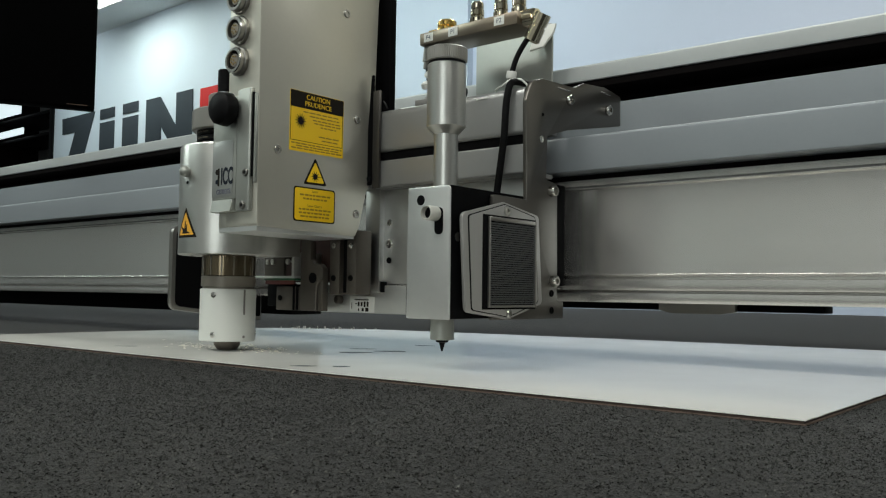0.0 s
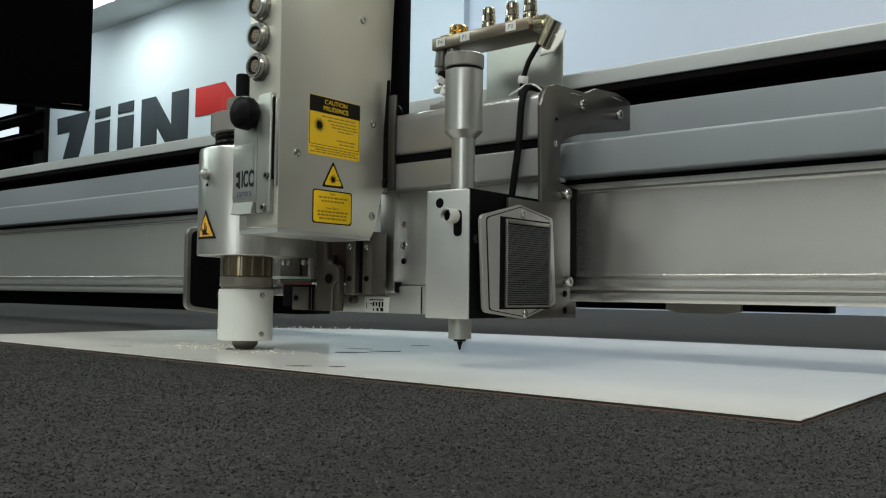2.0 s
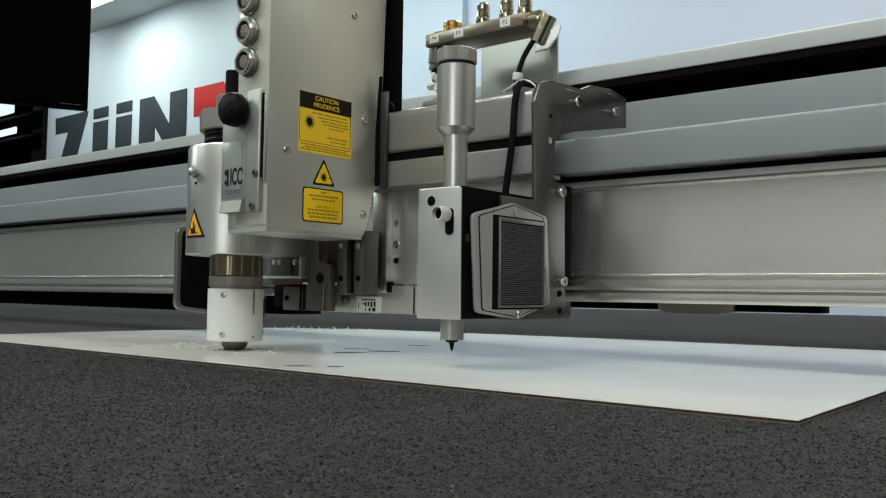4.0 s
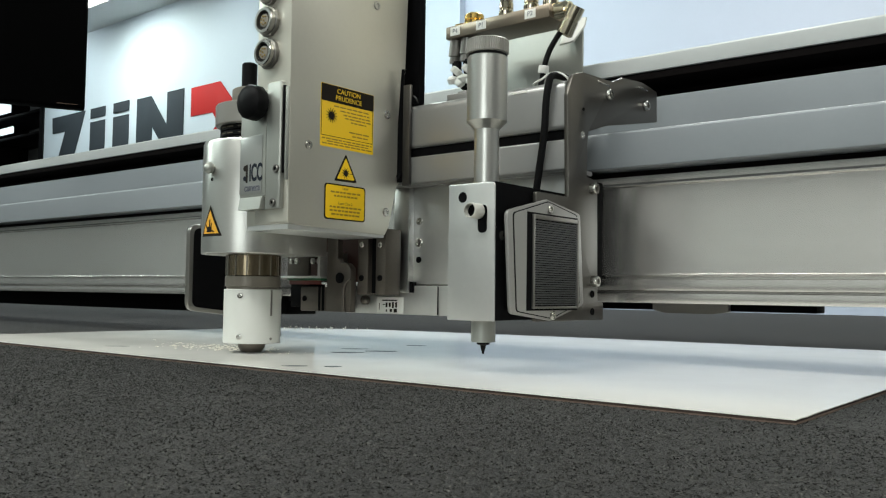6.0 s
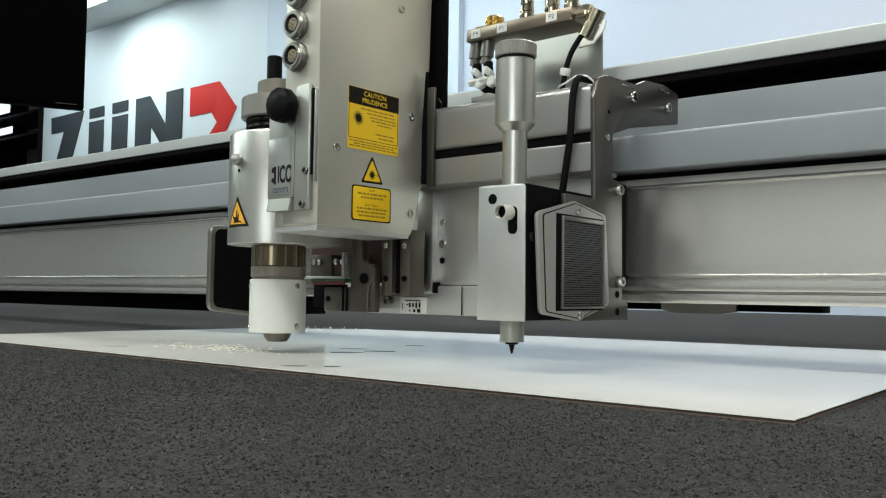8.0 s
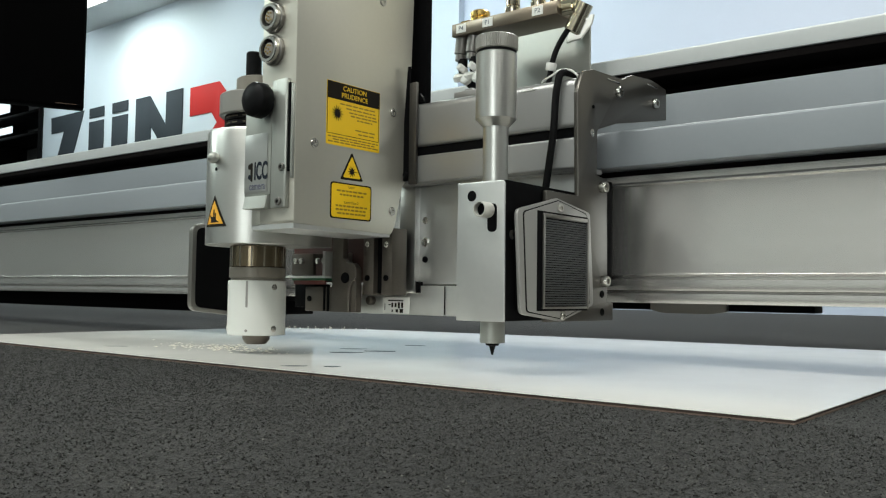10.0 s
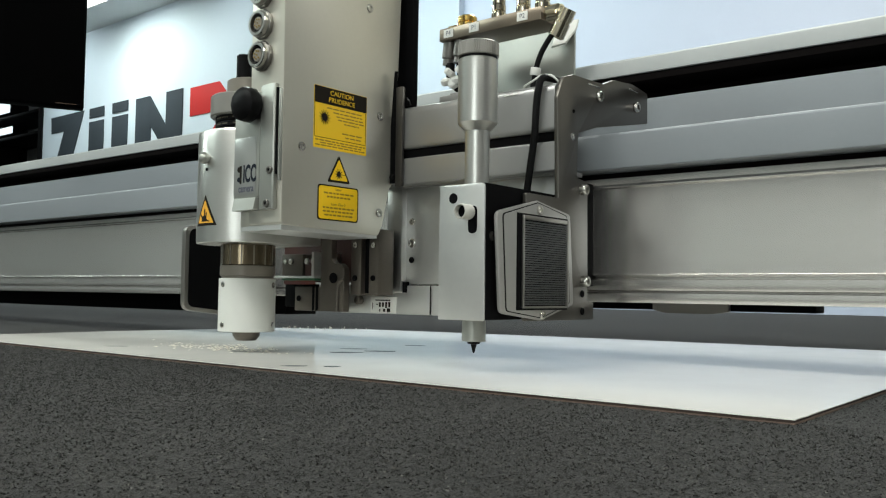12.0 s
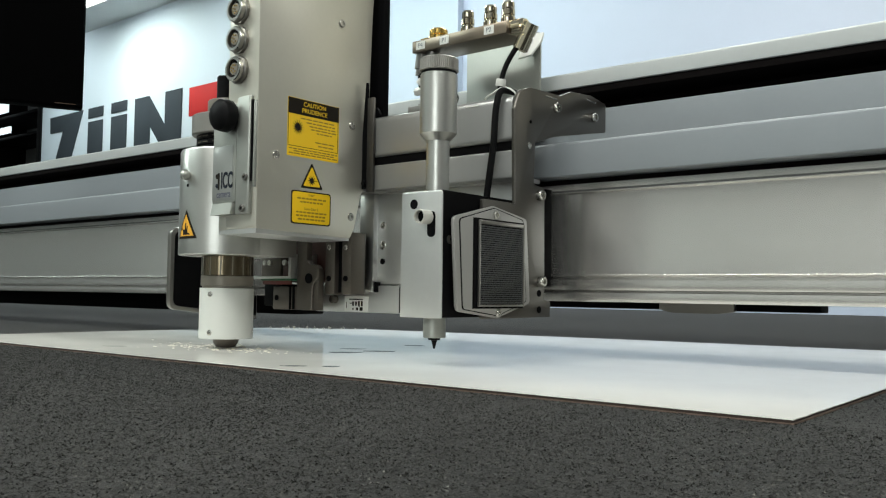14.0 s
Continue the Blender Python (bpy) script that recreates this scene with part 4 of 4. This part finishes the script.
part("hazard_symbol", merged(*[curved_plate(p, 0.05225, -92, 3) for p in HAND]), INK, wt)
part("amber_ring", lathe([(0.0262, 0.0792), (0.0270, 0.0800), (0.0270, 0.1003), (0.022, 0.1003)], 48), BRONZE, tool, "translucent amber ring")
for k in range(14):
    bm = box(0.0266, 0.0274, -0.0007, 0.0007, 0.0800, 0.1000)
    bm.transform(pose(0, 0, 0, 0, 0, k * 360 / 14))
    part("ring_rib", bm, TAUPE, tool)

# the sleeve turns about its own axis
sleeve = part("sleeve", lathe([(0.0150, 0.0127), (0.0278, 0.0127), (0.0284, 0.0134), (0.0284, 0.0655), (0.0278, 0.0662), (0.018, 0.0662)], 64), NYLON, tool, "white nylon suction sleeve")
part("clamp_ring", lathe([(0.0260, 0.0660), (0.0260, 0.0685), (0.0276, 0.0690), (0.0276, 0.0785), (0.0270, 0.0792), (0.020, 0.0792)], 56), TAUPE, sleeve, "taupe clamping ring")
for a in (0, 120, 240):
    for z in (0.0598, 0.0195):
        bm = lathe([(0.0030, -0.001), (0.0030, 0.0004), (0.0024, 0.0007), (0.0012, 0.0007), (0.0010, 0.0002), (0.0001, 0.0002)], 16)
        bm.transform(pose(0, 0, 0, 0, 0, a) @ Matrix.Translation((0.0284, 0, z)) @ SIDE)
        part("sleeve_screw", bm, STEEL, sleeve)
bm = box(0.0280, 0.0286, -0.0011, 0.0011, 0.0400, 0.0655)
bm.transform(pose(0, 0, 0, 0, 0, -55))
part("slot", bm, STEEL_DARK, sleeve, "dark vertical slot")
bm = lathe([(0.0014, -0.001), (0.0014, 0.0003), (0.0001, 0.0003)], 12)
bm.transform(pose(0, 0, 0, 0, 0, -55) @ Matrix.Translation((0.0284, 0, 0.0175)) @ SIDE)
part("pin", bm, STEEL_DARK, sleeve)
part("foot", lathe([(0.0085, 0.0034), (0.0100, 0.0036), (0.0135, 0.0085), (0.0136, 0.0126), (0.005, 0.0126)], 36), DARKENED_STEEL, sleeve, "grey steel gliding foot")
part("cutter", lathe([(0.0016, 0.0031), (0.0016, 0.0036), (0.0016, 0.01)], 12, Matrix.Translation((0.003, 0, 0))), STEEL, sleeve)

# ---- marking module ----
pen = thing("marking_module", "silver and black marking module with a turned cylinder", "tool module")
part("housing", prism(rounded([(-0.0192, 0.0446), (-0.0192, 0.1512), (0.098, 0.1512), (0.098, 0.0446)], 0.0008), "yz", 0.2722, 0.3158, 0.0004), BLACK_METAL, pen, "black anodised housing")
part("front_panel", prism(rounded([(0.2710, 0.0441), (0.2714, 0.1508), (0.3160, 0.1508), (0.3164, 0.0441)], [0.0008, 0.0012, 0.003, 0.0008]), "xz", -0.0214, -0.0194, 0.0004), ALU_SATIN, pen, "matt silver front panel")
part("round_hole", lathe([(0.0042, 0), (0.0042, 0.0003), (0.0001, 0.0003)], 24, Matrix.Translation((0.2854, -0.0213, 0.1402)) @ FRONT), BLACK_METAL, pen)
part("slot", prism(rounded([(0.3006, 0.1118), (0.3006, 0.1335), (0.3094, 0.1335), (0.3094, 0.1118)], 0.0043, 6), "xz", -0.0217, -0.0213), BLACK_METAL, pen)
part("peg", lathe([(0.0060, 0), (0.0060, 0.0115), (0.0057, 0.0122), (0.0051, 0.0122), (0.0050, 0.0065), (0.0001, 0.0065)], 28, Matrix.Translation((0.3015, -0.0214, 0.1285)) @ FRONT), NYLON_GREY, pen, "hollow pale peg")
part("peg_bore", lathe([(0.0049, 0), (0.0049, 0.0004), (0.0001, 0.0004)], 24, Matrix.Translation((0.3015, -0.0284, 0.1285)) @ FRONT), BLACK_METAL, pen)
part("side_screw", lathe([(0.0036, 0), (0.0036, 0.0008), (0.0015, 0.001), (0.0001, 0.0004)], 18, Matrix.Translation((0.3158, -0.0105, 0.110)) @ SIDE), STEEL_DARK, pen)
AX, AY = 0.2832, 0.0120
part("cylinder", lathe([(0.0102, 0.1505), (0.0102, 0.1990), (0.0166, 0.2055), (0.0166, 0.2582), (0.0158, 0.2592), (0.0158, 0.2612), (0.006, 0.2612)], 48, Matrix.Translation((AX, AY, 0))), ALU_LATHED, pen, "turned aluminium cylinder")
cap = lathe([(0.0162, 0.2612), (0.0170, 0.2619), (0.0170, 0.2722), (0.0160, 0.2732), (0.0150, 0.2732), (0.0146, 0.2725), (0.002, 0.2725)], 120)
for i, v in enumerate(cap.verts):
    if v.co.xy.length > 0.0165:
        v.co.xy *= 1.0 + (0.022 if i % 2 else 0.0)
cap.transform(Matrix.Translation((AX, AY, 0)))
part("knurled_cap", cap, COLLAR, pen, "knurled grey cap")
part("cap_gap", lathe([(0.0159, 0.2591), (0.0160, 0.2600), (0.0160, 0.2613), (0.004, 0.2613)], 48, Matrix.Translation((AX, AY, 0))), BLACK, pen)
part("pen_holder", lathe([(0.0097, 0.0260), (0.0100, 0.0264), (0.0098, 0.0446), (0.006, 0.0446)], 36, Matrix.Translation((0.2823, 0.0115, 0))), PLATE_GREY, pen, "grey pen holder")
part("pen_tip", lathe([(0.0004, 0.0163), (0.0009, 0.0172), (0.0022, 0.0222), (0.0026, 0.0236), (0.0052, 0.0240), (0.0054, 0.0255), (0.0040, 0.0262)], 24, Matrix.Translation((0.2823, 0.0115, 0))), BLACK, pen, "black pointed tip")

# filter cassette on the module's side
filt = thing("filter_cassette", "grey metal filter cassette with a ribbed grille", "filter")
FR = [(-0.0085, 0.0500), (-0.0147, 0.1290), (0.0418, 0.1424), (0.0935, 0.1345), (0.1000, 0.0565), (0.0490, 0.0436)]
SHRINK = [(0.0405 + (y - 0.0405) * 0.94, 0.093 + (z - 0.093) * 0.95) for y, z in FR]
part("rear_frame", prism(rounded(SHRINK, 0.006), "yz", 0.3162, 0.3196), BLACK_METAL, filt, "black gasket behind the frame")
part("front_frame", prism(rounded(FR, [0.006, 0.006, 0.005, 0.005, 0.005, 0.005]), "yz", 0.3197, 0.3238, 0.0013), FILTER_GREY, filt, "grey satin front frame")
part("groove", prism(rounded([(0.0405 + (y - 0.0405) * 0.885, 0.093 + (z - 0.093) * 0.965) for y, z in FR], 0.004), "yz", 0.32381, 0.32395), BLACK_METAL, filt)
part("face_plate", prism(rounded([(0.0405 + (y - 0.0405) * 0.86, 0.093 + (z - 0.093) * 0.95) for y, z in FR], 0.004), "yz", 0.3240, 0.3246, 0.0003), FILTER_GREY, filt)
part("grille_recess", box(0.3246, 0.3250, 0.0105, 0.0868, 0.0522, 0.1300, 0.0001), BLACK_METAL, filt)
part("grille_frame", merged(box(0.3250, 0.3272, 0.0170, 0.0190, 0.0538, 0.1284, 0.0005), box(0.3250, 0.3272, 0.0835, 0.0858, 0.0538, 0.1284, 0.0005),
                            box(0.3250, 0.3272, 0.0192, 0.0833, 0.0538, 0.0556, 0.0004), box(0.3250, 0.3272, 0.0192, 0.0833, 0.1250, 0.1284, 0.0004)), STEEL_DARK, filt)
slat_mesh = mesh_of("slat", prism(rounded([(0.3250, -0.0006), (0.3268, -0.0004), (0.3268, 0.0004), (0.3250, 0.0006)], 0.0002, 2), "xz", 0.0192, 0.0833), FILTER_DARK)
for k in range(36):
    s = new("slat", slat_mesh)
    s.parent = filt
    s.location = (0, 0, 0.0571 + k * 0.00189)
for y, z in ((0.0430, 0.1345), (0.0480, 0.0482)):
    bm = screw_head(0.0036, 0.002)
    bm.transform(Matrix.Translation((0.3246, y, z)) @ SIDE)
    part("screw", bm, STEEL, filt)

# ---- air manifold behind the carriage cover ----
air = thing("air_manifold", "bronze-coloured air manifold with metal hose fittings", "manifold")
part("block", box(0.0828, 0.2222, 0.2000, 0.2450, 0.3545, 0.3690, 0.0012), MANIFOLD, air)
part("rear_plate", prism(rounded([(0.105, 0.250), (0.105, 0.372), (0.205, 0.3790), (0.2150, 0.3760), (0.2150, 0.250)], [0, 0, 0.002, 0.003, 0]), "xz", 0.2802, 0.2830, 0.0004), PLATE_GREY, air, "grey sheet-metal plate")
tab = prism([(0.194, -0.016), (0.195, 0.018), (0.2215, 0.016), (0.2215, 0.004), (0.212, -0.014)], "xz", -0.0012, 0.0012, 0.0003)
tab.transform(pose(0, 0.2720, 0.3590, -22, 0, 0))
part("plate_tab", tab, PAPER, air, "cream folded tab of the plate")
part("riser", box(0.085, 0.22, 0.118, 0.284, 0.245, 0.2560, 0.001), COVER, air)
for words, x in (("P4", 0.0968), ("P1", 0.1335), ("P2", 0.1985)):
    st = part("port_label", box(x - 0.0068, x + 0.0068, 0.1994, 0.1999, 0.3572, 0.3668), PAPER, air, "small white port sticker")
    text("lettering", words, 0.0072, Matrix.Translation((x, 0.1993, 0.3620)) @ ON_FRONT, INK_GREY, st)
part("brass_plug", lathe([(0.0115, 0), (0.0115, 0.004), (0.0098, 0.0045), (0.0112, 0.006), (0.0112, 0.011), (0.009, 0.013), (0.0003, 0.013)], 24, Matrix.Translation((0.113, 0.214, 0.369))), BRASS, air, "round brass plug")
part("brass_plug", lathe([(0.010, 0), (0.010, 0.003), (0.007, 0.004), (0.0003, 0.004)], 6, Matrix.Translation((0.097, 0.214, 0.369))), BRASS, air)
for x in (0.1575, 0.1905, 0.2150):
    part("push_fitting", lathe([(0.0075, 0), (0.0085, 0.003), (0.0085, 0.007), (0.006, 0.0075), (0.006, 0.0095), (0.0078, 0.010), (0.0078, 0.016), (0.0065, 0.0165), (0.0072, 0.018), (0.0072, 0.024), (0.0055, 0.026), (0.0003, 0.026)], 22,
                               Matrix.Translation((x, 0.214, 0.369))), NICKEL, air, "nickel push-in fitting")
for x in (0.0900, 0.1060):
    part("hose_fitting", lathe([(0.0080, 0), (0.0080, 0.018), (0.0062, 0.019), (0.0062, 0.026), (0.0003, 0.026)], 20, Matrix.Translation((x, 0.212, 0.3545)) @ pose(0, 0, 0, 180, 8, 0)), STEEL_DARK, air, "grey steel hose fitting")
    part("hose", tube([(x, 0.212, 0.330), (x + 0.002, 0.212, 0.314), (x + 0.012, 0.216, 0.300), (x + 0.03, 0.222, 0.296)], 0.0055), RUBBER, air, "short black air hose")
    for k, (dx, dz) in enumerate(((0.0, 0.318), (-0.004, 0.309), (0.006, 0.306))):
        part("clip", lathe([(0.0058, -0.0035), (0.0072, -0.002), (0.0072, 0.003), (0.0050, 0.0045)], 7, Matrix.Translation((x + 0.002 + dx, 0.209, dz)) @ pose(0, 0, 0, 30 * k, 40 - 50 * k, 20)), PAPER, air, "white hose clip")
part("elbow", merged(lathe([(0.0085, 0), (0.0085, 0.014), (0.0070, 0.015), (0.0070, 0.018), (0.0003, 0.018)], 22, Matrix.Translation((0.2222, 0.2130, 0.3635)) @ SIDE),
                     lathe([(0.0088, -0.008), (0.0088, 0.004), (0.0075, 0.0045), (0.0075, 0.0065), (0.0088, 0.007), (0.0088, 0.022), (0.0060, 0.024), (0.0003, 0.024)], 22, Matrix.Translation((0.2470, 0.2080, 0.3545)) @ pose(0, 0, 0, 0, 30, 0) @ pose(0, 0, 0, 180, 0, 0))), NICKEL, air, "nickel elbow fitting")
part("air_hose", tube([(0.2370, 0.2060, 0.3420), (0.2310, 0.2030, 0.3330), (0.2225, 0.2000, 0.3175), (0.2172, 0.1985, 0.3005), (0.2155, 0.1980, 0.2900), (0.214, 0.196, 0.278)], 0.0029), RUBBER, air, "black air hose")
part("hose_tie", lathe([(0.0052, -0.004), (0.0056, -0.003), (0.0056, 0.003), (0.0052, 0.004)], 16, Matrix.Translation((0.2168, 0.1984, 0.2990)) @ pose(0, 0, 0, 4, 12, 0)), PAPER, air)
part("low_hose", tube([(0.115, 0.190, 0.2760), (0.16, 0.185, 0.2690), (0.21, 0.183, 0.2650), (0.25, 0.184, 0.2640)], 0.0075), RUBBER, air, "black hose on the cover")

cable = thing("hanging_cable", "thick black cable hanging over the carriage cover", "cable")
part("cable_run", tube([(0.305, 0.118, 0.2540), (0.3040, 0.098, 0.2570), (0.3031, 0.0790, 0.2545), (0.3020, 0.0742, 0.243), (0.3004, 0.0738, 0.2289), (0.2988, 0.0738, 0.2042), (0.2939, 0.0745, 0.1747), (0.290, 0.076, 0.1561), (0.289, 0.077, 0.1505)], 0.0032), RUBBER, cable)
part("white_wire", tube([(0.272, 0.100, 0.2515), (0.2781, 0.088, 0.2527), (0.2887, 0.085, 0.2553), (0.2975, 0.085, 0.2590), (0.3073, 0.085, 0.2580), (0.3135, 0.086, 0.2535), (0.3145, 0.088, 0.2505)], 0.0009), PAPER, cable, "thin white wire")


# ---- felt fibres where the camera passes nearest ----
def felt_pile(x0, x1, y0, y1, n, seed):
    """Short matted fibres, each one thin triangle, scattered evenly over a stretch of the table."""
    g = np.random.default_rng(seed)
    x, y = g.uniform(x0, x1, n), g.uniform(y0, y1, n)
    a, h, w = g.uniform(0, 2 * math.pi, n), g.uniform(0.0002, 0.0008, n), g.uniform(0.0003, 0.0007, n)
    tuft = sum(np.sin(x * f * math.cos(p) + y * f * math.sin(p) + p * 9) for f, p in zip(g.uniform(350, 1100, 14), g.uniform(0, 6.28, 14))) / 14
    h *= np.clip(1.0 + 0.9 * tuft, 0.5, 1.6)
    lean = g.uniform(0.0003, 0.0014, n)
    lx, ly = -lean * np.sin(a) + g.normal(0, 0.0003, n), lean * np.cos(a) + g.normal(0, 0.0003, n)
    v = np.empty((n, 3, 3), dtype=np.float32)
    v[:, 0] = np.stack((x - w * np.cos(a), y - w * np.sin(a), np.full(n, 0.0002)), 1)
    v[:, 1] = np.stack((x + w * np.cos(a), y + w * np.sin(a), np.full(n, 0.0002)), 1)
    v[:, 2] = np.stack((x + lx, y + ly, h), 1)
    me = bpy.data.meshes.new("felt_pile")
    me.vertices.add(3 * n)
    me.vertices.foreach_set("co", v.ravel())
    me.loops.add(3 * n)
    me.loops.foreach_set("vertex_index", np.arange(3 * n, dtype=np.int32))
    me.polygons.add(n)
    me.polygons.foreach_set("loop_start", np.arange(0, 3 * n, 3, dtype=np.int32))
    me.materials.append(FIBRE)
    me.update(calc_edges=True)
    me.validate()
    ob = new("felt_pile", me)
    ob.parent = table
    return tagged(ob, "short grey fibres of the needle felt", "", "", "stuff")


felt_pile(-0.60, 0.74, -0.52, -0.10, 300000, 3)
felt_pile(0.54, 0.66, -0.10, 0.60, 16000, 4)


# ---- what moves ----
# seconds, carriage along x, gantry along y, tool up
def motions():
    # time, carriage x, gantry y, lift of the tool, turn of its sleeve
    rows = [
        (0, -0.0550, -0.0242, 0.0002, 93), (0.1, -0.0501, -0.0241, 0.0105, 158), (0.2, -0.0534, -0.0240, 0.0105, 150),
        (0.3, -0.0487, -0.0240, 0.0003, 95), (0.4, -0.0460, -0.0239, 0.0003, 158), (0.5, -0.0466, -0.0238, 0.0003, 161),
        (0.6, -0.0475, -0.0158, 0.0105, 185), (0.7, -0.0456, -0.0114, 0.0003, 9), (0.8, -0.0458, -0.0157, 0.0105, 12),
        (0.9, -0.0459, -0.0130, 0.0003, 40), (1, -0.0400, -0.0103, 0.0101, 160), (1.1, -0.0404, -0.0045, 0.0003, 188),
        (1.2, -0.0369, 0.0010, 0.0003, 98), (1.3, -0.0329, 0.0011, 0.0003, 98), (1.4, -0.0322, 0.0006, 0.0003, 160),
        (1.5, -0.0399, 0.0033, 0.0105, 9), (1.6, -0.0388, -0.0031, 0.0003, 10), (1.7, -0.0378, -0.0107, 0.0003, -22),
        (1.8, -0.0427, -0.0031, 0.0030, -23), (1.9, -0.0491, 0.0030, 0.0003, -84), (2, -0.0532, 0.0029, 0.0002, -83),
        (2.1, -0.0548, 0.0027, 0.0003, 96), (2.2, -0.0506, 0.0024, 0.0003, 96), (2.3, -0.0462, 0.0022, 0.0003, 38), (2.4, -0.0440, -0.0033, 0.0060, 40),
        (2.5, -0.0548, 0.0017, 0.0003, 9), (2.6, -0.0592, -0.0014, 0.0105, 8), (2.7, -0.0581, -0.0045, 0.0003, -53),
        (2.8, -0.0578, -0.0075, 0.0040, 8), (2.9, -0.0549, -0.0170, 0.0003, 8), (3, -0.0593, -0.0137, 0.0000, -75),
        (3.1, -0.0659, -0.0138, 0.0105, -82), (3.2, -0.0639, -0.0140, 0.0000, 97), (4.2, -0.0450, -0.0120, 0.0003, 97),
        (5.3, -0.0122, -0.0166, 0.0000, 98), (5.4, -0.0065, -0.0168, 0.0003, 98), (5.5, -0.0031, -0.0169, 0.0005, 161),
        (5.6, -0.0073, -0.0171, 0.0003, 161), (5.7, -0.0115, -0.0173, 0.0105, 184), (5.8, -0.0115, -0.0116, 0.0003, 188),
        (5.9, -0.0130, -0.0178, 0.0003, 97), (6, -0.0079, -0.0180, 0.0001, 96), (6.1, -0.0034, -0.0181, 0.0105, 160),
        (6.2, -0.0056, -0.0182, 0.0105, 160), (6.3, -0.0096, -0.0182, 0.0105, 160), (6.4, -0.0104, -0.0237, 0.0105, 8),
        (6.5, -0.0120, -0.0184, 0.0000, -42), (6.6, -0.0106, -0.0214, 0.0003, -80), (6.7, -0.0154, -0.0185, 0.0003, 97),
        (6.8, -0.0030, -0.0235, 0.0105, 229), (6.9, -0.0106, -0.0186, 0.0020, 160), (7, -0.0029, -0.0187, 0.0003, 192),
        (7.1, -0.0037, -0.0150, 0.0003, 187), (7.2, -0.0034, -0.0080, 0.0105, 190), (7.3, -0.0009, -0.0009, 0.0105, 187),
        (7.4, -0.0019, 0.0010, 0.0003, 10), (7.5, 0.0000, 0.0000, 0.0000, -51), (7.6, -0.0020, 0.0064, 0.0105, 10), (7.7, -0.0009, 0.0046, 0.0105, 98),
        (7.8, 0.0046, 0.0058, 0.0003, 98), (7.9, 0.0133, 0.0038, 0.0003, 160), (8, 0.0054, 0.0047, 0.0103, 161), (8.1, 0.0149, 0.0036, 0.0003, 99),
        (8.2, 0.0232, 0.0026, 0.0105, 200), (9.2, 0.0140, -0.0100, 0.0003, 100), (10.3, 0.0016, -0.0225, 0.0105, 14),
        (10.4, 0.0010, -0.0206, 0.0020, 98), (10.5, 0.0074, -0.0217, 0.0006, 97), (10.6, 0.0133, -0.0217, 0.0105, 98),
        (10.7, 0.0036, -0.0217, 0.0003, 160), (10.8, 0.0045, -0.0127, 0.0105, 160), (10.9, -0.0031, -0.0216, 0.0003, 9),
        (11, -0.0176, -0.0216, 0.0006, 161), (11.1, -0.0233, -0.0207, 0.0003, 160), (11.2, -0.0251, -0.0198, 0.0030, 96),
        (11.3, -0.0194, -0.0189, 0.0105, 187), (11.4, -0.0170, -0.0180, 0.0105, 187), (11.5, -0.0206, -0.0171, 0.0109, 158),
        (11.6, -0.0253, -0.0168, 0.0105, 157), (11.7, -0.0256, -0.0165, 0.0003, 96), (11.8, -0.0220, -0.0163, 0.0003, 97),
        (11.9, -0.0182, -0.0160, 0.0003, 159), (12, -0.0183, -0.0157, 0.0109, 185), (12.1, -0.0156, -0.0116, 0.0003, 188),
        (12.2, -0.0184, -0.0181, 0.0030, 9), (12.3, -0.0264, -0.0221, 0.0003, 96), (12.4, -0.0250, -0.0206, 0.0105, 36),
        (12.5, -0.0265, -0.0218, 0.0108, 210), (12.6, -0.0281, -0.0173, 0.0030, 186), (12.7, -0.0295, -0.0082, 0.0003, 186),
        (12.8, -0.0143, -0.0084, 0.0105, 158), (12.9, -0.0310, 0.0002, 0.0105, 159), (13, -0.0312, 0.0005, 0.0006, 9),
        (13.1, -0.0310, -0.0085, 0.0003, 9), (13.2, -0.0275, -0.0195, 0.0105, 9), (13.3, -0.0045, -0.0025, 0.0003, 17),
        (13.4, -0.0045, -0.0080, 0.0105, 10), (13.5, -0.0057, 0.0014, 0.0005, -117), (13.6, -0.0112, 0.0020, 0.0003, 159),
        (13.7, -0.0567, 0.0030, 0.0105, 157), (13.8, -0.0617, 0.0026, 0.0105, 158), (13.9, -0.0694, 0.0027, 0.0060, 157),
        (14, -0.0747, 0.0023, 0.0009, 206)]
    walk(gantry, [(t, pose(0.45, y + 0.15, 0, 0, 0, 0.6) @ pose(-0.45, -0.15, 0)) for t, x, y, z, a in rows])
    for ob in (carriage, cbox, icc, pen, filt, air, cable):
        walk(ob, [(t, pose(x, y, 0)) for t, x, y, z, a in rows])
    walk(tool, [(t, pose(x, y, z)) for t, x, y, z, a in rows])
    # the sleeve takes the shorter way round, in thirds where it turns far
    turns, last = [], None
    for t, x, y, z, a in rows:
        if last:
            step = (a - last[1] + 180) % 360 - 180
            if abs(step) > 80:
                turns += [(last[0] + (t - last[0]) * k / 3, last[1] + step * k / 3) for k in (1, 2)]
            a = last[1] + step
        turns.append((t, a))
        last = (t, a)
    walk(sleeve, [(t, pose(0, 0, 0, 0, 0, a - 39.3)) for t, a in turns])


motions()
